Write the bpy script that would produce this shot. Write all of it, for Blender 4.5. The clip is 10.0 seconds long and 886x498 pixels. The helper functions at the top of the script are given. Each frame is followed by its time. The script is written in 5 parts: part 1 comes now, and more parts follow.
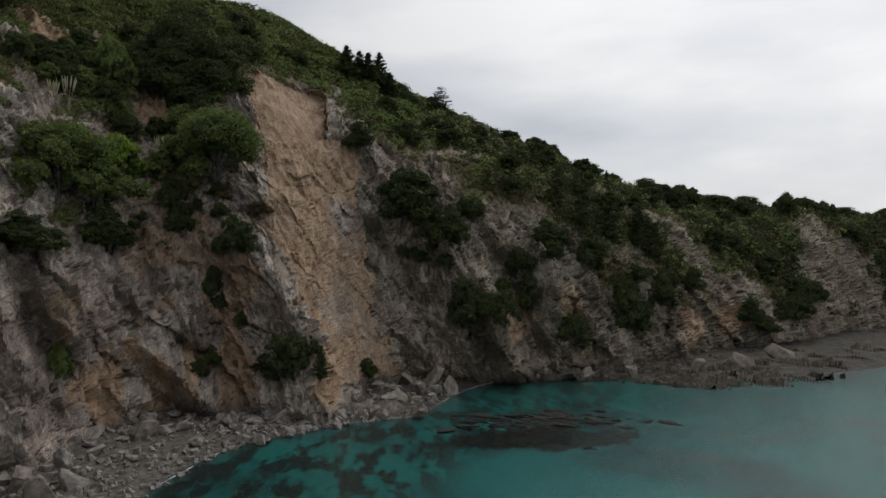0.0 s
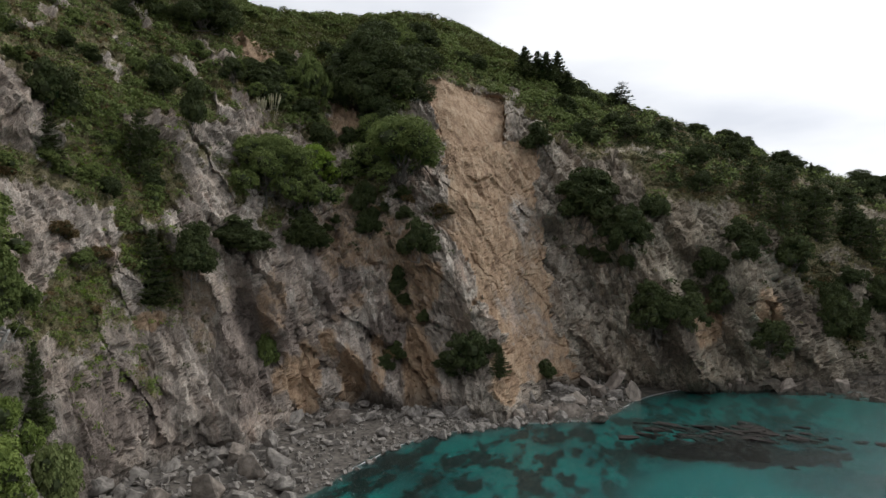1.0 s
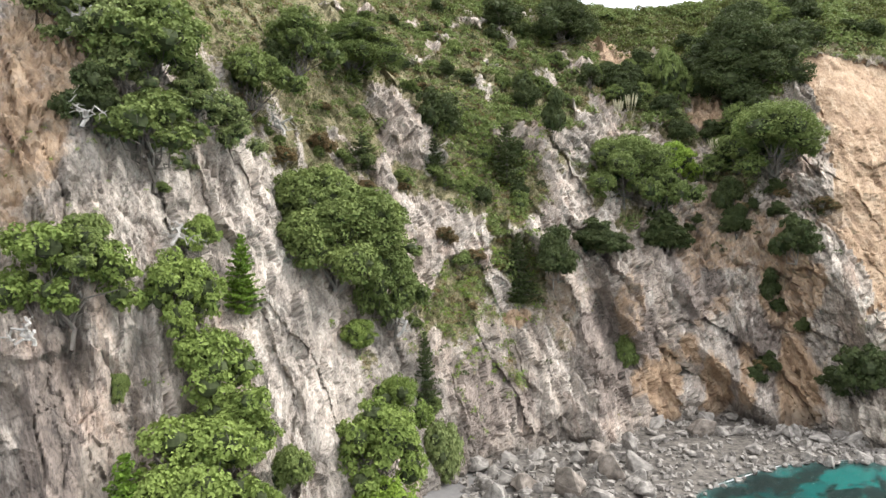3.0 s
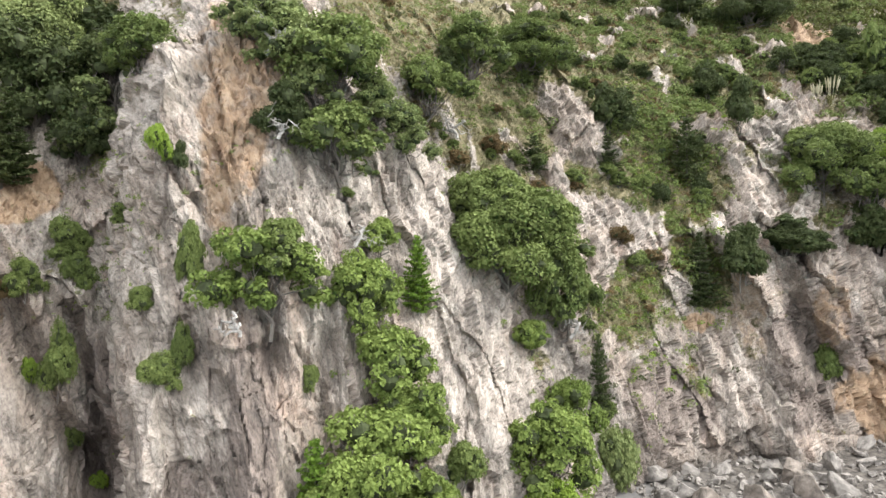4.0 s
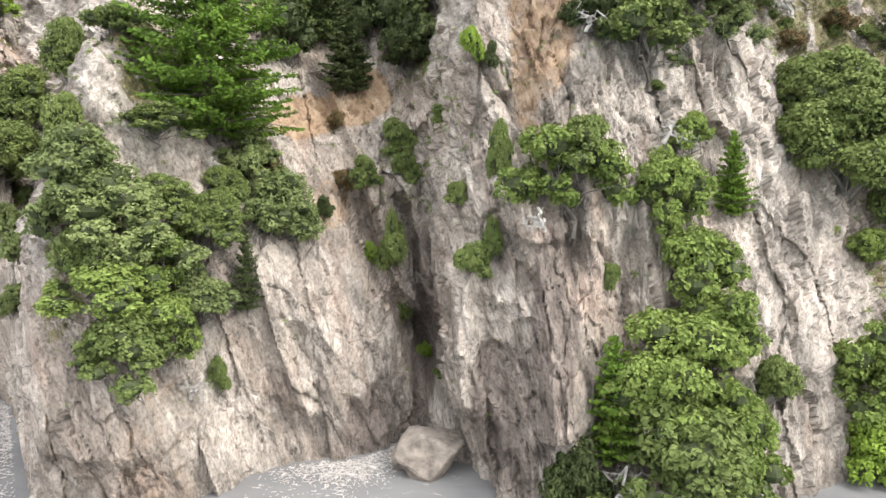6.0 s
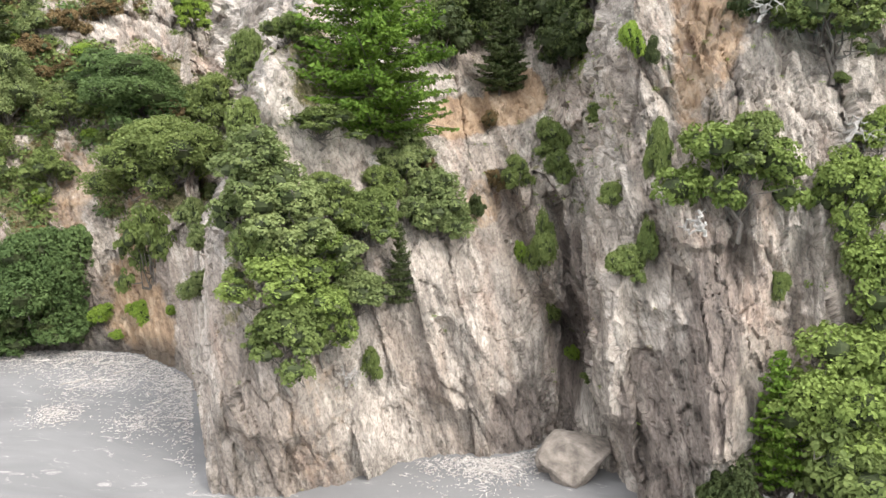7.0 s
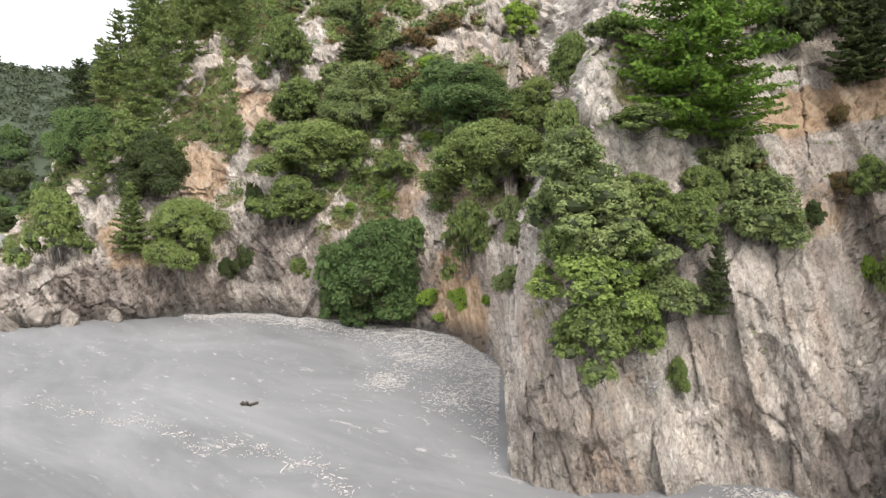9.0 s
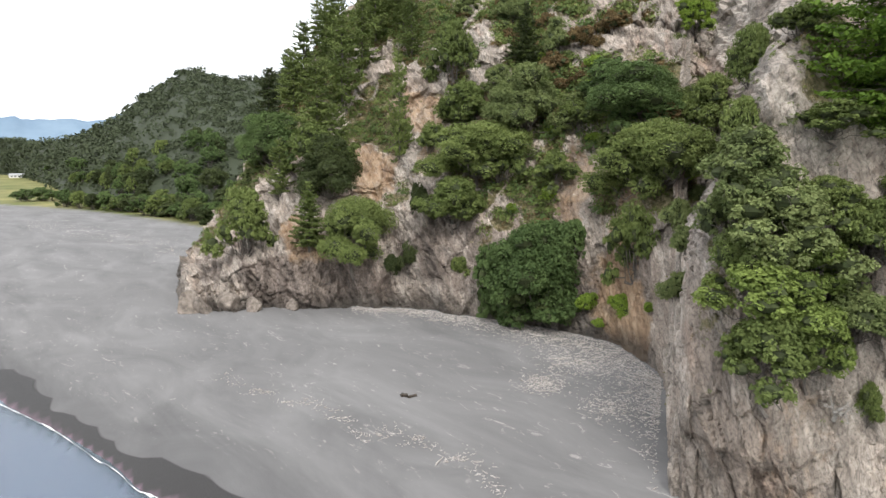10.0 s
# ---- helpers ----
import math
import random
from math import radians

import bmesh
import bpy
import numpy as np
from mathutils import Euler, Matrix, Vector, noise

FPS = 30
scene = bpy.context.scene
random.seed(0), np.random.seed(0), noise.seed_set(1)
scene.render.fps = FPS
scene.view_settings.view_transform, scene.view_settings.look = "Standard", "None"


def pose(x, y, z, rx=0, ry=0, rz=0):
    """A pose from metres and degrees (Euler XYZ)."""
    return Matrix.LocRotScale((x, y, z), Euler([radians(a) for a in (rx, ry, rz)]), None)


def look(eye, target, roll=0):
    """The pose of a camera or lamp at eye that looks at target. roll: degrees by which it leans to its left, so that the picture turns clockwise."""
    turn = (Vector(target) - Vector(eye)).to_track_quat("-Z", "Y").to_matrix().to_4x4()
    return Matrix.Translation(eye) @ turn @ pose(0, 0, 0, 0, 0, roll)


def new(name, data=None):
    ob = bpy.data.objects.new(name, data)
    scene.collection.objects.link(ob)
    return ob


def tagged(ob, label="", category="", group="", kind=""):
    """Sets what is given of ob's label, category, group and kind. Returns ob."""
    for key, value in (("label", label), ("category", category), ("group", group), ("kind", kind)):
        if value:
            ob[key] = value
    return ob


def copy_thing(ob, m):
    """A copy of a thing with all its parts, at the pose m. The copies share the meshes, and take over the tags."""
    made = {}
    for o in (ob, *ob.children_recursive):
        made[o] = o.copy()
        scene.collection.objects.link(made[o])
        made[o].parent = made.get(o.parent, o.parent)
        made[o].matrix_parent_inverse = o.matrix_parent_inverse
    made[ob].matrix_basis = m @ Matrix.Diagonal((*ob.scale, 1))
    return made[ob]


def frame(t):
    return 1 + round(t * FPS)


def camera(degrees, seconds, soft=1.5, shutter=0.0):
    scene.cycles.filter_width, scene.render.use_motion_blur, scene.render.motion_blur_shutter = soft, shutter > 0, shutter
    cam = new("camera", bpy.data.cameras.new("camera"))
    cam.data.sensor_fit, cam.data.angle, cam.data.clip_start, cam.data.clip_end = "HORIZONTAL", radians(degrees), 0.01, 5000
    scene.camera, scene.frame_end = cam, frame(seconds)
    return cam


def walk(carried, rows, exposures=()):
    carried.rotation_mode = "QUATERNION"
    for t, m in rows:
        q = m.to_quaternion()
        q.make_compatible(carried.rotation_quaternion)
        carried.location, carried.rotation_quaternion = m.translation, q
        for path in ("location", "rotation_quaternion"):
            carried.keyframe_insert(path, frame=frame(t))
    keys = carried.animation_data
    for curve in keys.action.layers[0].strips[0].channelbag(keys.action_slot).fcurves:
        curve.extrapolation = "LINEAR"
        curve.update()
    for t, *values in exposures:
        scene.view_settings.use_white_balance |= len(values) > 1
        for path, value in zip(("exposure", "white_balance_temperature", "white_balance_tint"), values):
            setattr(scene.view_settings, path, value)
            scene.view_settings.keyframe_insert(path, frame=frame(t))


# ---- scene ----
cam = camera(65.83, 10.0)
# seconds, turn to the left of the y axis, tilt up, lean
TURNS = [
    (0, -84.65, 0.68, -0.03),
    (0.5, -77.54, 0.70, 0.04),
    (1, -69.81, 0.71, 0.08),
    (1.5, -62.29, 0.75, 0.07),
    (2, -54.93, 0.76, 0.12),
    (2.75, -44.20, 0.80, 0.00),
    (3.5, -33.47, 0.86, -0.10),
    (4, -26.19, 0.88, -0.05),
    (4.5, -19.86, 0.88, -0.03),
    (5, -12.64, -0.06, -0.00),
    (5.5, -7.09, -5.14, -0.05),
    (5.7, -4.79, -6.95, 0.00),
    (6.1, 0.01, -7.65, 0.00),
    (6.6, 6.43, -7.70, 0.00),
    (7, 11.38, -7.67, 0.03),
    (7.5, 17.13, -7.66, 0.10),
    (8, 23.67, -7.72, 0.04),
    (8.5, 30.34, -7.71, 0.02),
    (9, 37.12, -7.66, 0.06),
    (9.5, 43.47, -7.62, 0.09),
    (10, 50.54, -7.58, 0.11),
    ]
walk(cam, [(t, pose(0, 0, 28, 90 + tilt, 0, turn) @ pose(0, 0, 0, 0, 0, lean)) for t, turn, tilt, lean in TURNS],
     [(0, -1.24), (1, -0.68), (2, 0.26), (3.5, 1.08), (5.5, 1.08), (7.5, 0.94), (8.5, 0.78), (9.2, 0.55), (10, 0.2)])

# ---- sky and sun: high thin overcast ----
SUN_BEARING, SUN_UP = 120.0, 48.0
world = bpy.data.worlds.new("overcast_sky")
scene.world = world
world.use_nodes = True
wn, wl = world.node_tree.nodes, world.node_tree.links
wn.clear()
w_out, w_bg = wn.new("ShaderNodeOutputWorld"), wn.new("ShaderNodeBackground")
w_sky = wn.new("ShaderNodeTexSky")
w_sky.sky_type, w_sky.sun_disc = "NISHITA", False
w_sky.sun_elevation, w_sky.sun_rotation = radians(SUN_UP), radians(SUN_BEARING)
w_dim = wn.new("ShaderNodeMix")
w_dim.data_type, w_dim.blend_type = "RGBA", "MULTIPLY"
w_dim.inputs[0].default_value = 1.0
w_dim.inputs[7].default_value = (0.1, 0.1, 0.1, 1)
w_co, w_map = wn.new("ShaderNodeTexCoord"), wn.new("ShaderNodeMapping")
w_map.inputs["Scale"].default_value = (1.4, 1.4, 5.0)
w_noise, w_ramp = wn.new("ShaderNodeTexNoise"), wn.new("ShaderNodeValToRGB")
w_noise.inputs["Scale"].default_value, w_noise.inputs["Detail"].default_value = 1.6, 5.0
w_ramp.color_ramp.elements[0].position, w_ramp.color_ramp.elements[0].color = 0.32, (1.0, 1.06, 1.2, 1)
w_ramp.color_ramp.elements[1].position, w_ramp.color_ramp.elements[1].color = 0.62, (1.7, 1.72, 1.75, 1)
w_mix = wn.new("ShaderNodeMix")
w_mix.data_type = "RGBA"
w_mix.inputs[0].default_value = 0.88
# the cloud is brighter round the hidden sun
w_dot, w_up, w_pow, w_glow, w_tint = (wn.new("ShaderNodeVectorMath"), wn.new("ShaderNodeMath"), wn.new("ShaderNodeMath"), wn.new("ShaderNodeMix"), wn.new("ShaderNodeMath"))
w_dot.operation, w_up.operation, w_pow.operation, w_tint.operation = "DOT_PRODUCT", "MULTIPLY_ADD", "POWER", "MULTIPLY"
w_dot.inputs[1].default_value = (math.sin(radians(SUN_BEARING)) * math.cos(radians(SUN_UP)), math.cos(radians(SUN_BEARING)) * math.cos(radians(SUN_UP)), math.sin(radians(SUN_UP)))
w_up.inputs[1].default_value, w_up.inputs[2].default_value, w_pow.inputs[1].default_value, w_tint.inputs[1].default_value = 0.5, 0.5, 13.0, 0.92
w_glow.data_type, w_glow.blend_type = "RGBA", "ADD"
w_glow.inputs[7].default_value = (2.3, 2.25, 2.15, 1)
for a, b in ((w_co.outputs["Generated"], w_dot.inputs[0]), (w_dot.outputs["Value"], w_up.inputs[0]), (w_up.outputs[0], w_pow.inputs[0]), (w_pow.outputs[0], w_tint.inputs[0]),
             (w_tint.outputs[0], w_glow.inputs[0]), (w_mix.outputs[2], w_glow.inputs[6]), (w_glow.outputs[2], w_bg.inputs[0])):
    wl.new(a, b)
for a, b in ((w_co.outputs["Generated"], w_map.inputs["Vector"]), (w_map.outputs[0], w_noise.inputs["Vector"]),
             (w_noise.outputs[0], w_ramp.inputs[0]), (w_sky.outputs[0], w_dim.inputs[6]), (w_dim.outputs[2], w_mix.inputs[6]),
             (w_ramp.outputs[0], w_mix.inputs[7]), (w_bg.outputs[0], w_out.inputs[0])):
    wl.new(a, b)
sun = new("sun", bpy.data.lights.new("sun", "SUN"))
sun.data.energy, sun.data.angle, sun.data.color = 1.5, radians(14), (1.0, 0.96, 0.9)
sb, su = radians(SUN_BEARING), radians(SUN_UP)
sun.matrix_world = look((math.sin(sb) * math.cos(su) * 200, math.cos(sb) * math.cos(su) * 200, math.sin(su) * 200), (0, 0, 0))

# ---- materials ----
class Mat:
    """A short way to write node materials."""

    def __init__(self, name):
        self.m = bpy.data.materials.new(name)
        self.m.use_nodes = True
        self.n, self.l = self.m.node_tree.nodes, self.m.node_tree.links
        self.b = self.n["Principled BSDF"]
        self.out = self.n["Material Output"]

    def put(self, sock, v):
        if hasattr(v, "is_output"):
            self.l.new(v, sock)
        else:
            sock.default_value = (*v, 1) if isinstance(v, tuple) and len(v) == 3 and sock.type == "RGBA" else v

    def place(self, scale=(1, 1, 1), turn=(0, 0, 0)):
        c, m = self.n.new("ShaderNodeTexCoord"), self.n.new("ShaderNodeMapping")
        m.inputs["Scale"].default_value = scale
        m.inputs["Rotation"].default_value = [radians(a) for a in turn]
        self.l.new(c.outputs["Object"], m.inputs["Vector"])
        return m.outputs[0]

    def noise(self, scale, detail=4, where=None, rough=0.6, dist=0.0):
        t = self.n.new("ShaderNodeTexNoise")
        t.inputs["Scale"].default_value, t.inputs["Detail"].default_value = scale, detail
        t.inputs["Roughness"].default_value, t.inputs["Distortion"].default_value = rough, dist
        self.l.new(where if where is not None else self.place(), t.inputs["Vector"])
        return t.outputs[0]

    def cells(self, scale, where=None, feature="F1"):
        t = self.n.new("ShaderNodeTexVoronoi")
        t.feature = feature
        t.inputs["Scale"].default_value = scale
        self.l.new(where if where is not None else self.place(), t.inputs["Vector"])
        return t.outputs[0]

    def blocks(self, scale, where):
        """A random tone for each cell."""
        t = self.n.new("ShaderNodeTexVoronoi")
        t.inputs["Scale"].default_value = scale
        self.l.new(where, t.inputs["Vector"])
        return t.outputs["Color"]

    def bend(self, where, scale, much):
        """The same space, bent by noise."""
        t, a, m = self.n.new("ShaderNodeTexNoise"), self.n.new("ShaderNodeVectorMath"), self.n.new("ShaderNodeVectorMath")
        t.inputs["Scale"].default_value, t.inputs["Detail"].default_value = scale, 3
        m.operation = "SCALE"
        m.inputs["Scale"].default_value = much
        self.l.new(where, t.inputs["Vector"]), self.l.new(t.outputs["Color"], m.inputs[0])
        self.l.new(where, a.inputs[0]), self.l.new(m.outputs[0], a.inputs[1])
        return a.outputs[0]

    def ramp(self, fac, *stops):
        r = self.n.new("ShaderNodeValToRGB")
        while len(r.color_ramp.elements) < len(stops):
            r.color_ramp.elements.new(0.5)
        for e, (p, c) in zip(r.color_ramp.elements, stops):
            e.position, e.color = p, (*c, 1) if isinstance(c, tuple) else (c, c, c, 1)
        self.l.new(fac, r.inputs[0])
        return r.outputs[0]

    def mix(self, fac, a, b, mode="MIX"):
        m = self.n.new("ShaderNodeMix")
        m.data_type, m.blend_type = "RGBA", mode
        self.put(m.inputs[0], fac), self.put(m.inputs[6], a), self.put(m.inputs[7], b)
        return m.outputs[2]

    def calc(self, op, a, b=0.0):
        m = self.n.new("ShaderNodeMath")
        m.operation = op
        self.put(m.inputs[0], a), self.put(m.inputs[1], b)
        return m.outputs[0]

    def attr(self, name):
        a = self.n.new("ShaderNodeAttribute")
        a.attribute_name = name
        return a.outputs["Fac"]

    def vec(self, name, scale):
        """A direction stored on the mesh, scaled: texture space that follows the beds of the rock."""
        a, m = self.n.new("ShaderNodeAttribute"), self.n.new("ShaderNodeMapping")
        a.attribute_name = name
        m.inputs["Scale"].default_value = scale
        self.l.new(a.outputs["Vector"], m.inputs["Vector"])
        return m.outputs[0]

    def bump(self, height, strength, dist=0.1):
        b = self.n.new("ShaderNodeBump")
        b.inputs["Strength"].default_value, b.inputs["Distance"].default_value = strength, dist
        self.l.new(height, b.inputs["Height"])
        self.l.new(b.outputs[0], self.b.inputs["Normal"])

    def done(self, colour, rough=0.9, spec=0.25):
        self.put(self.b.inputs["Base Color"], colour), self.put(self.b.inputs["Roughness"], rough)
        self.b.inputs["Specular IOR Level"].default_value = spec
        return self.m


def rock_material():
    """Fractured grey sandstone: fresh pale joints, tan weathering, orange soil on slips, dry grass on ledges, dark wet foot."""
    k = Mat("cliff_rock")
    beds = k.vec("beds", (1.35, 0.5, 0.2))
    bent = k.bend(beds, 0.5, 0.8)
    thin = k.noise(1.9, 8, k.vec("beds", (2.4, 0.7, 0.4)), 0.72, 0.25)
    streak = k.calc("ADD", k.calc("MULTIPLY", k.noise(0.42, 9, beds, 0.72, 0.4), 0.45), k.calc("ADD", k.calc("MULTIPLY", k.noise(0.2, 9, None, 0.74, 0.3), 0.33), k.calc("MULTIPLY", thin, 0.22)))
    grain = k.noise(2.2, 7, beds, 0.75)
    col = k.ramp(streak, (0.37, (0.105, 0.095, 0.084)), (0.445, (0.309, 0.267, 0.229)), (0.52, (0.424, 0.373, 0.324)), (0.60, (0.518, 0.466, 0.410)))
    brown = k.ramp(k.noise(0.085, 8, beds, 0.7, 0.6), (0.47, 0.0), (0.6, 0.75))
    col = k.mix(brown, col, k.mix(grain, (0.19, 0.15, 0.12), (0.46, 0.375, 0.31)))
    red = k.calc("MULTIPLY", k.ramp(k.noise(0.13, 6, beds, 0.7), (0.55, 0.0), (0.66, 0.7)), 0.55)
    col = k.mix(red, col, (0.34, 0.215, 0.155))
    umber = k.calc("ADD", k.attr("umber"), k.calc("MULTIPLY", k.calc("SUBTRACT", k.noise(0.25, 8, beds, 0.72), 0.5), 1.6))
    col = k.mix(k.ramp(umber, (0.42, 0.0), (0.62, 0.85)), col, k.mix(grain, (0.085, 0.066, 0.056), (0.29, 0.238, 0.205)))
    col = k.mix(1.0, col, k.ramp(k.noise(0.15, 8, beds, 0.7, 0.3), (0.38, 0.70), (0.5, 1.03), (0.6, 1.13)), "MULTIPLY")
    # every block between joints has a tone of its own
    col = k.mix(1.0, col, k.ramp(k.blocks(0.5, bent), (0.2, 0.82), (0.8, 1.12)), "MULTIPLY")
    col = k.mix(1.0, col, k.ramp(k.blocks(1.7, bent), (0.2, 0.84), (0.8, 1.1)), "MULTIPLY")
    here = k.ramp(k.noise(0.2, 5), (0.38, 0.1), (0.6, 1.0))
    joint = k.ramp(k.cells(0.5, bent, "DISTANCE_TO_EDGE"), (0.0, 0.38), (0.05, 0.0))
    hair = k.ramp(k.cells(1.7, bent, "DISTANCE_TO_EDGE"), (0.0, 0.2), (0.08, 0.0))
    crack = k.ramp(k.cells(0.17, k.bend(beds, 0.3, 2.2), "DISTANCE_TO_EDGE"), (0.0, 0.5), (0.035, 0.0))
    col = k.mix(k.calc("MULTIPLY", k.calc("MAXIMUM", k.calc("MAXIMUM", joint, hair), crack), here), col, (0.05, 0.046, 0.042))
    col = k.mix(k.ramp(grain, (0.33, 0.45), (0.42, 0.0)), col, (0.10, 0.093, 0.084))
    flake = k.noise(3.4, 6, k.vec("beds", (1.2, 0.8, 0.4)), 0.8)
    col = k.mix(1.0, col, k.ramp(flake, (0.38, 0.54), (0.5, 1.02), (0.6, 1.13)), "MULTIPLY")
    # Duller grey-green rock rightwards; its darkening also puts the backlit face into the colour.
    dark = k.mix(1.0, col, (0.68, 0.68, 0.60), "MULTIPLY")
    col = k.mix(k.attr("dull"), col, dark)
    earth = k.ramp(k.noise(0.5, 8, beds, 0.72), (0.32, (0.16, 0.10, 0.066)), (0.5, (0.36, 0.25, 0.16)), (0.66, (0.48, 0.37, 0.265)))
    earth = k.mix(k.ramp(grain, (0.38, 0.55), (0.5, 0.0)), earth, (0.15, 0.10, 0.07))
    ragged = k.calc("ADD", k.attr("soil"), k.calc("MULTIPLY", k.calc("SUBTRACT", k.noise(0.6, 7, None, 0.75), 0.5), 1.1))
    col = k.mix(k.ramp(ragged, (0.30, 0.0), (0.62, 0.95)), col, earth)
    turf = k.ramp(k.noise(1.3, 7, None, 0.75), (0.34, (0.05, 0.052, 0.022)), (0.5, (0.14, 0.125, 0.066)), (0.66, (0.30, 0.25, 0.16)))
    edge = k.calc("ADD", k.attr("turf"), k.calc("MULTIPLY", k.calc("SUBTRACT", k.noise(0.7, 7, None, 0.75), 0.5), 1.7))
    col = k.mix(k.ramp(edge, (0.44, 0.0), (0.56, 1.0)), col, turf)
    col = k.mix(k.calc("MULTIPLY", k.attr("wet"), 0.8), col, (0.035, 0.032, 0.028))
    relief = k.calc("ADD", k.calc("MULTIPLY", k.noise(1.1, 9, beds, 0.74, 0.2), 0.8), k.calc("ADD", k.calc("MULTIPLY", thin, 0.7), k.calc("ADD", k.calc("MULTIPLY", k.blocks(0.9, bent), 0.22), k.calc("MULTIPLY", k.blocks(2.6, bent), 0.14))))
    k.bump(k.calc("SUBTRACT", relief, k.calc("MULTIPLY", k.calc("MAXIMUM", joint, hair), 0.35)), 1.0, 0.36)
    return k.done(col, 0.92, 0.2)


def sand_material():
    """Dark grey beach sand, paler and drier inland, nearly black where the swash wets it; green bed under the clear water."""
    k = Mat("grey_sand")
    flow = k.place((1, 2.2, 1), (0, 0, 18))
    tone = k.ramp(k.noise(0.05, 6, flow, 0.6, 0.8), (0.3, (0.13, 0.128, 0.128)), (0.5, (0.172, 0.169, 0.168)), (0.7, (0.22, 0.216, 0.214)))
    tone = k.mix(k.calc("MULTIPLY", k.noise(14, 3), 0.3), tone, (0.16, 0.152, 0.146))
    bands = k.noise(0.06, 5, k.bend(k.place((0.6, 3.2, 1), (0, 0, 42)), 0.03, 12.0), 0.6, 0.4)
    moist = k.calc("ADD", k.attr("moist"), k.calc("MULTIPLY", k.calc("SUBTRACT", bands, 0.5), 1.3))
    tone = k.mix(k.ramp(moist, (0.25, 0.0), (0.7, 0.75)), tone, k.mix(1.0, tone, (0.62, 0.62, 0.63), "MULTIPLY"))
    wrack = k.ramp(k.noise(0.35, 8, k.place((1, 2.6, 1), (0, 0, 24)), 0.72, 1.2), (0.60, 0.0), (0.66, 0.55))
    tone = k.mix(k.calc("MULTIPLY", wrack, k.attr("wrack")), tone, (0.44, 0.41, 0.385))
    lip = k.calc("ADD", k.attr("damp"), k.calc("MULTIPLY", k.calc("SUBTRACT", k.cells(0.16), 0.45), 0.5))
    tone = k.mix(k.ramp(lip, (0.48, 0.0), (0.53, 1.0)), tone, (0.042, 0.040, 0.039))
    tone = k.mix(k.attr("stony"), tone, k.mix(k.attr("shelf"), k.ramp(k.noise(1.2, 6), (0.35, (0.04, 0.036, 0.032)), (0.65, (0.15, 0.133, 0.115))), k.ramp(k.noise(0.5, 6, None, 0.7), (0.35, (0.015, 0.014, 0.012)), (0.65, (0.09, 0.08, 0.065)))))
    tone = k.mix(k.attr("bed"), tone, k.ramp(k.noise(0.035, 5, None, 0.6, 0.5), (0.36, (0.002, 0.050, 0.050)), (0.58, (0.002, 0.185, 0.165))))
    weed = k.ramp(k.noise(0.16, 5, k.bend(k.place((1, 1.8, 1), (0, 0, -40)), 0.1, 3.0), 0.55), (0.465, 0.0), (0.545, 0.95))
    tone = k.mix(k.calc("MULTIPLY", weed, k.attr("weed")), tone, (0.006, 0.010, 0.007))
    skerry = k.calc("ADD", k.attr("reef"), k.calc("MULTIPLY", k.calc("SUBTRACT", k.noise(0.09, 7, k.place((1, 2.2, 1), (0, 0, 75)), 0.62), 0.5), 1.7))
    tone = k.mix(k.ramp(skerry, (0.44, 0.0), (0.56, 0.95)), tone, (0.006, 0.007, 0.006))
    # Grey-blue sky reflection off the beach, put into the colour of the bed.
    tone = k.mix(k.attr("sky_tint"), tone, (0.40, 0.25, 0.33))
    field = k.ramp(k.noise(0.03, 5), (0.35, (0.10, 0.12, 0.035)), (0.65, (0.24, 0.22, 0.09)))
    tone = k.mix(k.attr("field"), tone, field)
    k.bump(k.noise(3, 6, flow), 0.3, 0.1)
    return k.done(tone, k.mix(k.ramp(lip, (0.48, 0.0), (0.55, 1.0)), (0.85, 0.85, 0.85), (0.55, 0.55, 0.55)), 0.18)


def water_material():
    """Clear sea: see-through with a green tint, mirrored sky by Fresnel, small wind ripples."""
    k = Mat("sea_water")
    k.n.remove(k.b)
    clear, gloss, mixer, fres = (k.n.new("ShaderNode" + s) for s in ("BsdfTransparent", "BsdfGlossy", "MixShader", "Fresnel"))
    clear.inputs[0].default_value = (0.62, 0.9, 0.9, 1)
    gloss.inputs["Roughness"].default_value = 0.19
    fres.inputs["IOR"].default_value = 1.33
    bump = k.n.new("ShaderNodeBump")
    bump.inputs["Strength"].default_value, bump.inputs["Distance"].default_value = 0.55, 0.2
    waves = k.calc("ADD", k.noise(0.5, 5, k.place((1, 2.4, 1), (0, 0, 35)), 0.6), k.calc("ADD", k.calc("MULTIPLY", k.noise(1.3, 4, k.place((1, 2.8, 1), (0, 0, 28)), 0.65), 0.6), k.calc("MULTIPLY", k.noise(0.09, 3, k.place((1, 2, 1), (0, 0, 20))), 2.0)))
    k.l.new(waves, bump.inputs["Height"])
    for s in (gloss, fres):
        k.l.new(bump.outputs[0], s.inputs["Normal"])
    k.l.new(fres.outputs[0], mixer.inputs[0]), k.l.new(clear.outputs[0], mixer.inputs[1]), k.l.new(gloss.outputs[0], mixer.inputs[2])
    k.l.new(mixer.outputs[0], k.out.inputs["Surface"])
    return k.m


